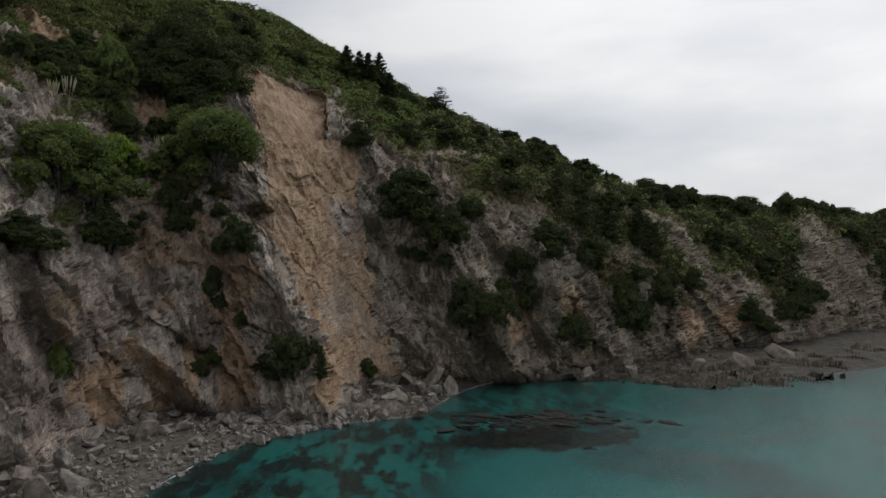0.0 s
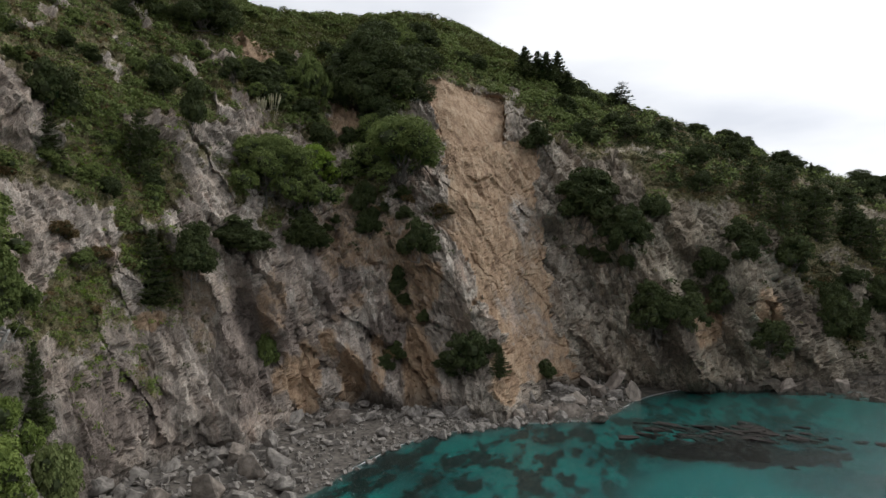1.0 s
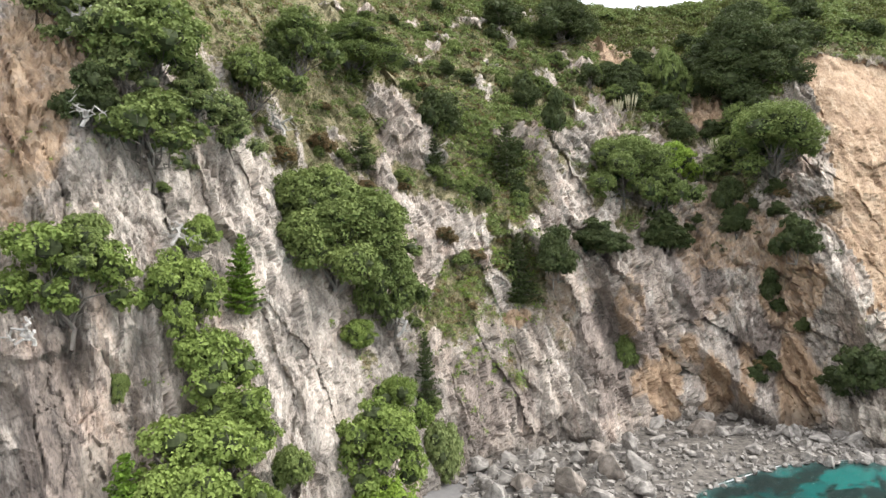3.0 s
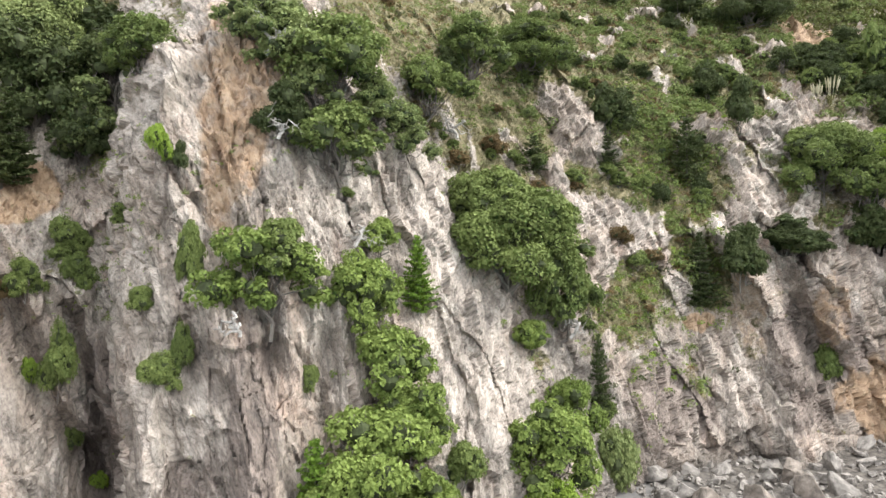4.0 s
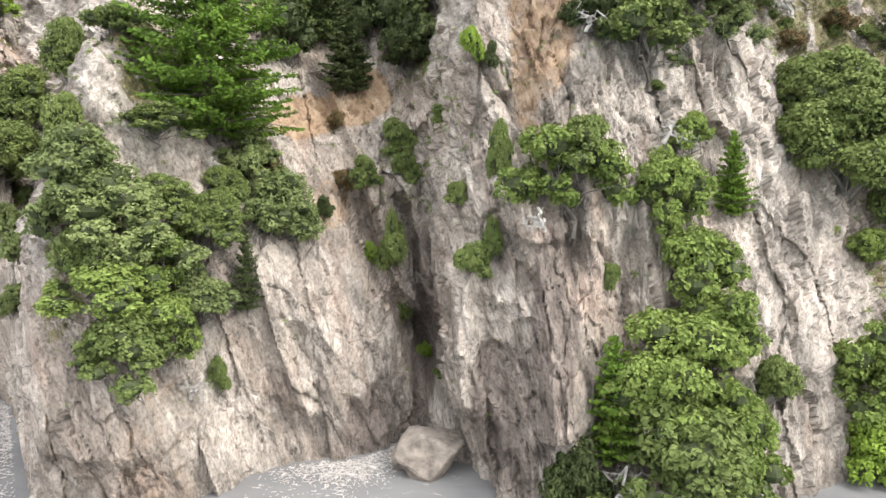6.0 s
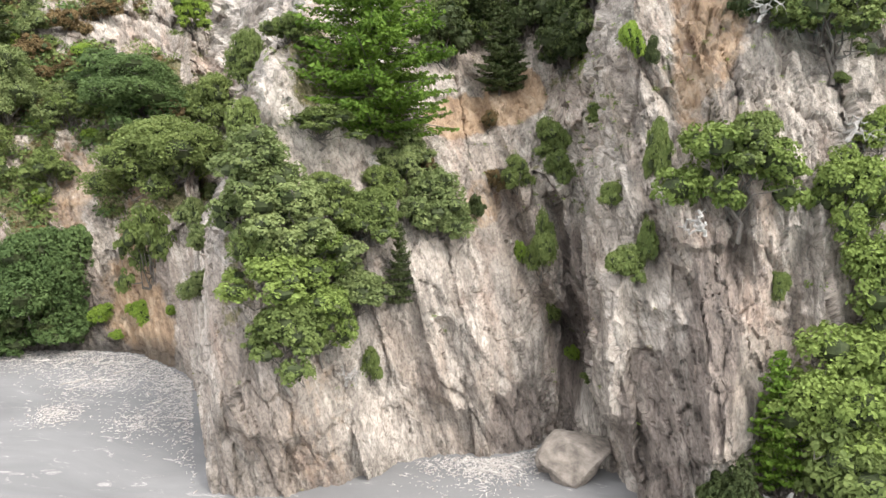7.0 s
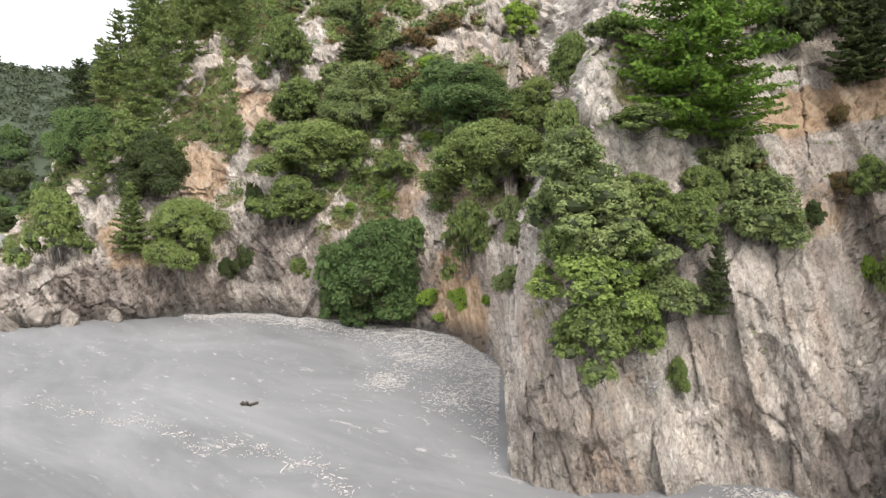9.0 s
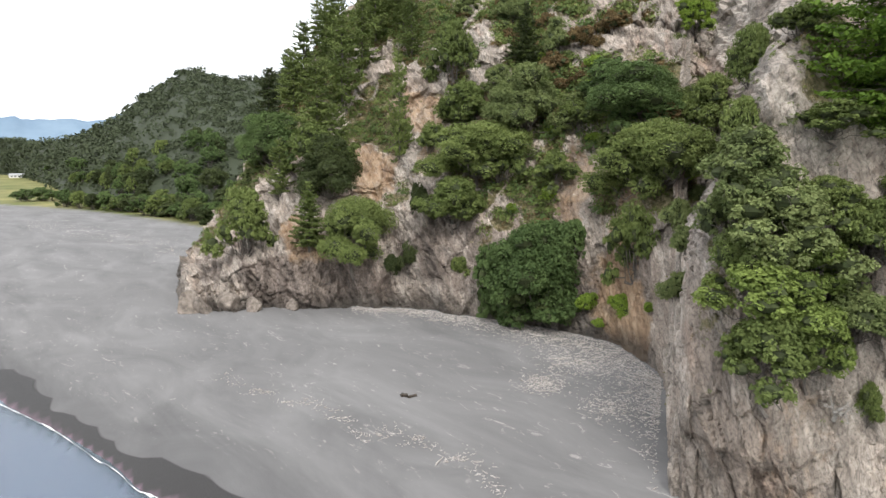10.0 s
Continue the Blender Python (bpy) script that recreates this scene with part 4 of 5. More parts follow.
def conifer(name, leaf, seed, whorls=20, arms=7, taper=0.8, lift=0.15, gap=0.0, spray=0.024, wide=0.34):
    """A fir or pine, height 1 and breadth about 0.7 before scaling: whorls of boughs hung with flat sprays."""
    g = rng_of(seed)
    root = new(name)
    wood = [tube([(g.normal(0, 0.006), g.normal(0, 0.006), z) for z in np.linspace(-0.05, 0.99, 9)], np.linspace(0.022, 0.003, 9), 6)]
    at, out = [], []
    for w in range(whorls):
        f0 = (w + 0.3) / whorls
        for k in range(arms):
            f = f0 + g.uniform(-0.7, 0.7) / whorls * (1 if f0 < 0.9 else 0.3)
            f = min(max(f, 0.0), 0.99)
            z = 0.07 + 0.9 * f
            if g.uniform() < gap:
                continue
            a = 2 * math.pi * (k + g.uniform(-0.4, 0.4)) / arms + w * 2.4
            length = wide * ((1 - f) ** taper * g.uniform(0.6, 1.15) * (0.75 if f < 0.08 else 1) + 0.05)
            d = np.array([math.cos(a), math.sin(a), 0])
            side = np.array([-d[1], d[0], 0])
            base, tip = np.array([0, 0, z]), d * length + np.array([0, 0, z + lift * length * g.uniform(-0.6, 1.2)])
            if k % 2 == 0:
                wood.append(tube([base, base * 0.5 + tip * 0.5 + (0, 0, -0.006), tip], [0.006 * (1 - f) + 0.002, 0.004, 0.0015], 4))
            n = max(3, int(length / spray * 1.15))
            for s in np.linspace(0.2, 1, n):
                p = base + (tip - base) * s + np.array([0, 0, -0.018 * math.sin(math.pi * s)])
                for q in (-1, -0.4, 0.4, 1):
                    span = (0.30 * length * (1.08 - s) + 0.008) * q + g.normal(0, 0.005)
                    at.append(p + side * span - d * abs(span) * 0.5 + np.array([0, 0, g.normal(0, 0.004) - 0.12 * abs(span)]))
                    out.append(np.array([0, 0, 1.0]) + d * 0.25)
    part("trunk", *join(wood), BARK, root, "straight brown trunk")
    part("crown", *leaves(np.array(at), np.array(out), spray, g, 1.9), leaf, root)
    return root


def dead_tree(name, seed, arms=5):
    """Bleached bare limbs that fork and twist, height 1."""
    g = rng_of(seed)
    pieces = [limb((0, 0, -0.1), (0.08, 0.05, 0.45), 0.06, 0.04, g, 0.1)]
    for i in range(arms):
        a = g.uniform(0, 2 * math.pi)
        start = np.array([0.08, 0.05, 0.45]) * g.uniform(0.3, 1)
        tip = start + np.array([math.cos(a) * 0.7, math.sin(a) * 0.7, g.uniform(-0.15, 0.5)]) * g.uniform(0.5, 1)
        pieces.append(limb(start, tip, 0.044, 0.012, g, 0.16, 6))
        for k in range(2):
            s = start + (tip - start) * g.uniform(0.4, 0.95)
            pieces.append(limb(s, s + g.normal(0, 0.2, 3), 0.014, 0.003, g, 0.15, 4))
    return new(name, mesh_of(name, *join(pieces), DEADWOOD))


def boulder_mesh(seed):
    """A broken, edge-worn stone about 2 across."""
    g = rng_of(seed)
    bm = bmesh.new()
    bmesh.ops.create_icosphere(bm, subdivisions=3, radius=1.0)
    cuts = [(Vector(g.normal(0, 1, 3)).normalized(), g.uniform(0.3, 0.72)) for _ in range(13)]
    for v in bm.verts:
        for nrm, d in cuts:
            over = v.co.dot(nrm) - d
            if over > 0:
                v.co -= nrm * over
        v.co += v.co.normalized() * (0.06 * noise.noise(v.co * 2.6 + Vector((seed, 0, 0))) + 0.04 * noise.noise(v.co * 7.0 + Vector((seed, 5, 0))))
    me = bpy.data.meshes.new("boulder")
    bm.to_mesh(me)
    bm.free()
    me.materials.append(STONE)
    return me


def crag_mesh(seed, mat):
    """A sharp-edged block, broken along flat joints, about 2 across."""
    g = rng_of(seed)
    bm = bmesh.new()
    for p in g.normal(0, 1, (13, 3)):
        bm.verts.new(Vector(p).normalized() * g.uniform(0.72, 1.05))
    hull = bmesh.ops.convex_hull(bm, input=bm.verts)
    bmesh.ops.delete(bm, geom=list({v for v in hull["geom_interior"] + hull["geom_unused"] if isinstance(v, bmesh.types.BMVert)}), context="VERTS")
    bmesh.ops.bevel(bm, geom=list(bm.edges), offset=0.05, segments=1, affect="EDGES")
    bmesh.ops.triangulate(bm, faces=list(bm.faces))
    bmesh.ops.subdivide_edges(bm, edges=[e for e in bm.edges if e.calc_length() > 0.3], cuts=2, use_grid_fill=True)
    for v in bm.verts:
        v.co += v.co.normalized() * (0.09 * noise.noise(v.co * 2.2 + Vector((seed, 0, 0))) + 0.05 * noise.noise(v.co * 6.0 + Vector((seed, 5, 0))))
    me = bpy.data.meshes.new("boulder")
    bm.to_mesh(me)
    bm.free()
    me.materials.append(mat)
    return me


KINDS = {"broad": ("broadleaf_tree", "spreading evergreen coast tree", "tree"), "shrub": ("shrub", "rounded dense bush", "shrub"),
         "fir": ("conifer_tree", "young conifer with flat tiered boughs", "tree"), "pine": ("pine_tree", "dense dark pine", "tree")}
TONES = {"mid": "mid-green", "light": "fresh green", "lime": "bright yellow-green", "dark": "dark green", "deep": "deep green glossy", "grey": "grey-green", "red": "russet brown",
         "bare": "thin grey", "big": "tall bright green"}
MOULD = {}
planted = 0


SPAN = {"broad": (2.0, 1.62), "shrub": (2.0, 1.5), "fir": (0.72, 1.0), "pine": (0.72, 1.0)}      # breadth and height before scaling


def mould(kind, tone, shape):
    if (kind, tone, shape) not in MOULD:
        leaf, seed, name = LEAF[tone], 100 + 17 * len(MOULD) + shape, KINDS[kind][0]
        if kind == "broad":
            far = tone in ("dark", "deep")
            ob = broad_tree(name, leaf, seed, 26, 30, 46, 0.027) if shape == 9 else broad_tree(name, leaf, seed, 13, 12, 30, 0.056) if far else broad_tree(name, leaf, seed)
        elif kind == "shrub":
            ob = shrub(name, leaf, seed, 26, 44, 44, 0.03, 0.66) if shape == 9 else shrub(name, leaf, seed)
        elif kind == "fir":
            ob = conifer(name, LEAF["firm"] if tone in ("big", "lime") else leaf, seed, *((19, 13, 0.55, 0.2) if tone == "big" else (20, 8)), spray=0.0135 if tone == "big" else 0.022, wide=0.47 if tone == "big" else 0.34)
        else:
            ob = conifer(name, leaf, seed, 14, 8, 0.5, 0.5, 0.5 if tone == "bare" else 0.12, 0.022)
        tagged(ob, "%s %s on the cliff" % (TONES[tone], KINDS[kind][1]), KINDS[kind][2], "%s plants on the cliff" % kind)
        MOULD[(kind, tone, shape)] = [ob, False]
    return MOULD[(kind, tone, shape)]


def plant(kind, tone, spots):
    """Set plants of one kind and tone on the cliff; the first of each shape is the mould itself."""
    global planted
    for b, z, w, h in spots:
        planted += 1
        m = mould(kind, tone, 9 if kind in ("broad", "shrub") and w > 13 else planted % (1 if tone in ("bare", "big", "red") else 2 if kind in ("pine", "fir") else 3))
        p, c, i = on_cliff(b, z)
        away = Vector((p.x, p.y, 0)).normalized()
        grow = {"broad": 1.22, "shrub": 1.12}.get(kind, 1.0)
        sw, sh = grow * w / SPAN[kind][0], grow * h / SPAN[kind][1]
        if kind in ("broad", "shrub"):
            p = p - away * w * 0.16 - Vector((0, 0, (0.29 if kind == "broad" else 0.22) * h))
        at = Matrix.Translation(p) @ Euler((0, 0, planted * 2.4)).to_matrix().to_4x4() @ Matrix.Diagonal((sw, sw, sh, 1))
        if m[1]:
            was = m[0].scale                     # copy_thing() keeps the mould's own scale
            copy_thing(m[0], at @ Matrix.Diagonal((1 / was.x, 1 / was.y, 1 / was.z, 1)))
        else:
            m[0].matrix_basis, m[1] = at, True


# ---- undergrowth: too many to count ----
def tufts(spots, sizes, per, leaf, seed, flat=0.8):
    """One mesh of small leafy clumps, one at each spot."""
    g = rng_of(seed)
    n = len(spots)
    d = g.normal(0, 1, (n, per, 3))
    d[..., 2] = np.abs(d[..., 2]) - 0.1
    d /= np.linalg.norm(d, axis=-1, keepdims=True)
    at = spots[:, None] + d * sizes[:, None, None] * np.array([1, 1, flat]) * g.uniform(0.6, 1.05, (n, per, 1))
    size = np.repeat(sizes * leaf, per)
    return leaves(at.reshape(-1, 3), d.reshape(-1, 3) + np.array([0, 0, 0.4]), size, g)


def cliff_spots(count, weight, seed):
    """Random places on the cliff, by a weight for each of its points (areas evened out)."""
    g = rng_of(seed)
    area = np.linalg.norm(np.cross(np.gradient(P0, axis=0), np.gradient(P0, axis=1)), axis=-1)
    p = (np.clip(weight, 0, None) * np.abs(area)).ravel()
    k = g.choice(p.size, count, p=p / p.sum())
    return PD.reshape(-1, 3)[k], k


def undergrowth(name, label, count, weight, lo, hi, per, leaf, mat, seed):
    g = rng_of(seed)
    spots, k = cliff_spots(count, weight, seed)
    sizes = g.uniform(lo, hi, count) * np.clip((R0.ravel()[k] / 90) ** 0.45, 0.6, 1.7)
    tagged(new(name, mesh_of(name, *tufts(spots, sizes, per, leaf, seed + 1), mat)), label, "undergrowth", kind="stuff")


reach = np.clip((np.where(bd < 32, 72, 108) - Z0) / 6, 0, 1)
bare = reach - reach * np.clip(soil * 1.4, 0, 1)
high = np.clip((Z0 - np.interp(bd, turf_b, turf_z)) / 16, 0, 1.4)
slope = np.clip((bd - 14) / 6, 0, 1)
near = np.clip((86 - bd) / 8, 0.1, 1)
undergrowth("low_scrub", "low olive and brown scrub over the slopes", 5200, near * np.clip(turf - 0.25, 0, 1) * bare, 0.4, 1.0, 16, 0.30, LEAF["scrub"], 201)
undergrowth("brown_scrub", "russet brown heath over the slopes", 5200, np.clip(turf - 0.35, 0, 1) * bare * np.clip(patchy * 3 + 0.4, 0, 1) * np.clip((100 - Z0) / 20, 0, 1), 0.5, 1.15, 30, 0.26, LEAF["red"], 206)
undergrowth("green_scrub", "scattered green bushes over the slopes", 3400, near * np.clip(turf - 0.35, 0, 1) * bare * (0.6 + 0.4 * high) * np.clip(knobs * 3 - 1.0, 0.05, 1), 0.8, 2.2, 64, 0.22, LEAF["mid"], 211)
undergrowth("grey_scrub", "scattered grey-green bushes over the slopes", 3400, near * np.clip(turf - 0.3, 0, 1) * bare * (0.4 + 0.6 * slope), 0.6, 1.5, 44, 0.24, LEAF["grey"], 216)
undergrowth("dark_scrub", "dark green thicket over the upper slopes", 5600, np.clip(turf - 0.4, 0, 1) * (0.3 + high) * bare * (0.4 + 1.2 * np.clip((bd - 55) / 30, 0, 1)), 0.8, 1.7, 64, 0.20, LEAF["dark"], 221)
undergrowth("hilltop_canopy", "olive green bush canopy over the hilltop", 6400, (high > 1.0) * np.clip((Z0 - 76) / 10, 0, 1) * np.clip((bd - 35) / 10, 0, 1), 1.0, 1.9, 56, 0.2, LEAF["canopy"], 231)
undergrowth("ledge_grass", "dry grass tufts on ledges of the cliff", 4200, np.clip(turf, 0.0, 1) * bare + 0.05 * bare, 0.2, 0.5, 10, 0.5, LEAF["scrub"], 241)
patches = np.clip(patchy * 4 - 0.1, 0, 1) * bare * np.clip((Z0 - 5) / 5, 0, 1)
undergrowth("cliff_scrub", "dark scrub clinging to the cliff", 2600, patches * (0.25 + np.clip((bd - 60) / 20, 0, 1)) * (bd > 38), 0.7, 1.7, 30, 0.32, LEAF["dark"], 246)
left = np.clip((-33 - bd) / 4, 0, 1)
cove = left * np.clip(turf - 0.3, 0, 1)
undergrowth("cove_thicket", "thick green bush on the slope above the beach", 1700, cove, 0.7, 1.8, 50, 0.22, LEAF["mid"], 251)
undergrowth("cove_heath", "russet and brown heath high above the beach", 1500, cove * np.clip((Z0 - 30) / 12, 0, 1), 0.6, 1.4, 36, 0.25, LEAF["red"], 253)
undergrowth("cove_scrub", "dark green scrub on the slope above the beach", 1300, cove, 0.7, 1.7, 50, 0.22, LEAF["deep"], 255)
rib_ledges = np.clip(patchy * 3 + 0.25, 0, 1) * np.clip((bd + 30) / 4, 0, 1) * np.clip((50 - bd) / 6, 0, 1) * np.clip((Z0 - 4) / 6, 0, 1) * np.clip((62 - Z0) / 10, 0, 1)
undergrowth("ledge_herbs", "small yellow-green herbs on ledges of the cliff", 1100, rib_ledges * (0.15 + turf), 0.22, 0.6, 22, 0.34, LEAF["lime"], 257)
undergrowth("ledge_bushes", "small green bushes clinging to the bare rock", 700, rib_ledges * (0.12 + turf), 0.4, 1.0, 40, 0.24, LEAF["mid"], 259)
g_far = rng_of(261)
pick = g_far.integers(0, hb.size, 5200)
far_at = polar(hb.ravel()[pick], hr.ravel()[pick], hz.ravel()[pick])
FARLEAF = leaf_material("far_bush_leaf", (0.022, 0.034, 0.018), (0.085, 0.10, 0.055), 0.1)
tagged(new("far_bush", mesh_of("far_bush", *tufts(far_at, g_far.uniform(2.2, 4.6, 5200) * np.clip(hr.ravel()[pick] / 450, 0.8, 1.9), 32, 0.3, 263), FARLEAF)),
       "dull green bush covering the far hill", "bush", kind="stuff")

# where each tree and bush stands: bearing, height of its foot, breadth and height in metres
plant("shrub", "mid", [(31.2, 28.0, 16.5, 13.0)])
plant("broad", "mid", [(35.9, 20.9, 8.0, 10.2), (17.4, 37.7, 9.6, 7.9), (22.2, 1.8, 12.2, 10.1), (55.4, 41.6, 13.6, 11.5), (58.2, 37.2, 11.4, 10.4), (53.7, 44.7, 8.4, 7.4), (17.1, 46.8, 10.9, 8.4), (24.8, 47.4, 9.3, 7.9), (28.6, 55.0, 9.8, 9.0), (32.8, 58.0, 13.6, 8.1), (66.2, 45.5, 18.4, 13.5), (-33.6, 24.1, 15.7, 11.4), (-29.0, 33.2, 9.0, 9.0), (-34.9, 12.1, 8.2, 12.3), (-47.8, 25.9, 16.5, 10.1), (-49.1, 18.1, 7.4, 7.0), (-41.3, 23.3, 8.2, 7.3), (-24.3, 11.9, 7.8, 5.7), (-18.3, 21.2, 5.5, 4.2), (-21.5, 30.0, 6.8, 3.2), (-27.5, 28.5, 3.8, 5.6), (-26.7, 36.4, 4.7, 6.7), (-23.7, 39.3, 4.8, 3.6)])
plant("broad", "mid", [(-49.8, 45.0, 9.8, 14.0), (-48.9, 35.5, 10.3, 9.1), (-58.1, 11.5, 13.4, 11.3), (-66.8, 10.9, 10.6, 13.8), (-49.8, 17.9, 11.3, 8.2), (-26.8, 18.9, 5.3, 5.3), (-21.1, 22.9, 5.6, 4.6), (-16.4, 24.2, 4.4, 3.9), (-61.0, 25.7, 12.9, 10.6), (-46.0, 25.0, 10.4, 9.4), (-33.4, 26.3, 10.6, 8.0), (-39.7, 33.3, 8.2, 6.2), (12.9, 27.5, 5.9, 4.9), (29.0, 32.2, 9.6, 7.6), (34.2, 29.5, 10.4, 8.2), (-17.5, 20.9, 6.8, 5.0), (2.2, 48.8, 8.0, 6.7)])
plant("broad", "light", [(11.5, 24.0, 9.0, 7.8), (19.5, 22.3, 7.1, 7.1), (21.4, 15.6, 8.8, 8.2), (22.0, 8.8, 10.8, 8.6), (35.1, 5.3, 9.3, 8.7), (-25.2, 16.3, 8.1, 5.2), (-21.6, 18.2, 5.9, 4.9), (-21.7, 13.1, 5.8, 5.3), (23.3, 11.2, 8.3, 7.2), (19.3, 6.8, 8.4, 7.8), (24.8, 3.7, 7.6, 7.6), (36.6, 8.6, 7.0, 7.7)])
plant("shrub", "dark", [(13.1, 40.3, 5.4, 4.9), (12.2, 2.4, 4.5, 6.5), (39.9, 49.6, 8.0, 7.6), (49.7, 51.7, 5.3, 8.0), (59.4, 52.8, 6.2, 5.7), (63.4, 37.8, 4.4, 6.3), (63.7, 33.5, 5.1, 4.9), (58.5, 30.0, 9.0, 6.0), (52.8, 29.8, 10.5, 5.7), (49.8, 26.1, 5.5, 7.3), (63.4, 39.3, 5.4, 6.0), (63.7, 33.5, 5.3, 5.3), (58.5, 30.0, 9.4, 7.2), (52.9, 29.8, 13.2, 5.1), (50.0, 26.8, 5.7, 6.7), (78.4, 3.5, 4.2, 4.2), (81.3, 37.9, 10.0, 8.7), (85.2, 32.0, 8.3, 8.3), (77.6, 55.3, 8.0, 6.7), (81.9, 44.5, 10.2, 7.7), (67.8, 29.1, 6.8, 6.8), (66.0, 21.1, 4.4, 5.5), (86.8, 38.0, 8.5, 7.1), (84.9, 31.6, 7.5, 6.8)])
plant("shrub", "dark", [(80.9, 40.7, 11.2, 8.4), (91.1, 25.3, 6.9, 6.9), (108.9, 9.7, 7.7, 6.9), (5.0, 36.4, 1.6, 2.5), (-55.0, 8.0, 3.1, 3.7), (-53.4, 9.1, 3.7, 4.3), (-46.6, 2.6, 4.0, 7.5), (-52.6, 18.6, 4.2, 6.3), (-8.8, 22.2, 2.3, 2.1), (26.7, 53.9, 3.9, 3.9), (61.6, 65.8, 7.4, 6.1), (55.0, 66.0, 8.6, 6.1), (47.3, 57.5, 6.6, 6.6)])
plant("shrub", "light", [(20.7, 29.1, 4.5, 4.0), (33.5, 17.7, 5.2, 3.4)])
plant("fir", "lime", [(15.6, 4.5, 6.6, 10.7), (24.2, 22.4, 5.2, 8.6)])
plant("shrub", "mid", [(27.7, 8.4, 4.0, 4.6), (55.5, 10.6, 4.4, 6.1), (2.6, 23.8, 2.5, 2.1), (5.0, 19.2, 2.0, 4.0), (3.4, 18.5, 3.1, 2.6), (5.7, 26.8, 2.5, 5.0), (15.1, 17.2, 1.7, 2.7), (59.0, 64.3, 8.1, 13.5), (-17.7, 8.7, 2.1, 3.0), (0.9, 31.9, 2.7, 2.4), (-2.7, 28.9, 4.0, 4.0), (-5.2, 25.2, 3.7, 3.7), (-1.7, 26.0, 3.2, 3.9), (-3.0, 17.0, 2.4, 6.4), (2.7, 23.9, 2.4, 2.0), (3.4, 18.4, 2.9, 2.9), (5.0, 19.5, 1.9, 4.0), (5.9, 27.4, 2.4, 4.8), (-49.2, 8.6, 3.1, 3.9), (-51.7, 30.4, 6.8, 5.7), (-2.4, 10.4, 2.3, 2.8), (-3.2, 16.6, 3.5, 5.2), (-2.2, 28.1, 3.9, 3.3)])
plant("broad", "lime", [(35.6, -0.6, 7.2, 7.8), (59.3, 44.2, 8.7, 8.7), (-31.0, 53.3, 8.7, 7.6)])
plant("shrub", "grey", [(-30.7, 17.5, 4.6, 4.4), (-31.3, 12.5, 3.6, 3.4), (-30.3, 21.0, 5.0, 5.0), (-31.7, 19.0, 5.0, 5.5), (-32.3, 25.0, 6.0, 6.0), (40.7, 1.6, 5.7, 8.6), (-12.5, 21.0, 5.5, 4.5)])
plant("fir", "dark", [(39.1, 8.8, 4.2, 10.9), (46.7, 20.3, 7.3, 12.0), (-6.8, 35.5, 8.2, 11.6), (-8.0, 43.6, 9.6, 12.5), (-11.0, 44.8, 8.6, 13.0), (74.5, 6.6, 4.8, 6.2), (79.2, 83.0, 10.5, 12.4), (76.6, 82.0, 11.0, 11.0), (77.6, 80.5, 10.5, 11.5), (78.4, 80.0, 11.2, 12.0), (80.2, 75.6, 10.6, 10.2), (88.7, 68.3, 3.3, 3.7), (98.0, 50.8, 3.6, 4.7), (-44.0, 46.0, 9.4, 13.6), (-15.1, 14.6, 3.5, 7.9), (-6.2, 36.2, 6.2, 10.9)])
plant("pine", "dark", [(45.7, 40.0, 7.7, 11.5), (33.5, 39.9, 4.8, 5.6), (39.7, 41.3, 5.3, 6.2), (96.0, 34.3, 9.1, 15.2), (98.4, 32.0, 10.9, 15.6), (94.1, 41.0, 9.1, 12.2), (100.4, 30.5, 9.6, 12.8), (101.9, 25.7, 9.7, 12.9), (-64.4, 38.0, 10.2, 13.1)])
plant("broad", "grey", [(13.8, 48.5, 8.5, 6.5), (10.6, 51.5, 7.0, 5.0), (15.4, 43.5, 7.0, 5.5), (20.6, 43.0, 6.5, 5.0), (23.0, 40.8, 5.9, 5.3), (-43.9, 34.1, 14.6, 10.7), (-26.4, 25.2, 7.5, 5.5), (-24.0, 20.7, 8.4, 5.7), (-18.8, 15.0, 6.0, 4.2), (-11.9, 21.2, 7.3, 5.9), (-14.3, 24.6, 4.6, 5.1), (-27.7, 22.1, 5.4, 5.9), (-14.2, 26.6, 5.8, 4.7), (-4.9, 50.6, 13.7, 12.1), (-1.4, 40.8, 9.1, 8.3)])
plant("broad", "dark", [(50.4, 80.1, 14.7, 12.0), (45.5, 82.0, 11.9, 9.2), (63.8, 72.0, 18.9, 13.9), (-1.4, 39.7, 8.2, 8.2), (-4.9, 47.0, 12.5, 11.7), (0.5, 48.7, 9.9, 9.1), (64.1, 66.1, 20.6, 15.1), (71.7, 7.8, 8.7, 9.2), (86.5, 14.1, 9.4, 10.5), (87.3, 12.5, 10.4, 11.1), (92.0, 17.3, 6.8, 8.1), (95.2, 7.9, 8.8, 8.1), (97.0, 26.6, 8.9, 8.2), (99.7, 12.1, 8.0, 9.5), (89.4, 13.1, 7.9, 9.2), (95.9, 54.9, 7.3, 5.1), (101.3, 51.5, 13.6, 7.0), (104.5, 45.2, 8.6, 8.2), (108.5, 46.0, 18.3, 7.3), (111.2, 43.7, 8.4, 10.0), (112.4, 45.7, 9.7, 7.9), (114.9, 44.9, 12.1, 5.8), (-60.1, 21.9, 13.5, 10.2), (-43.0, 3.2, 9.6, 8.2)])
plant("fir", "big", [(-17.2, 28.9, 15.9, 22.8)])
plant("pine", "bare", [(84.3, 75.3, 10.1, 8.9)])
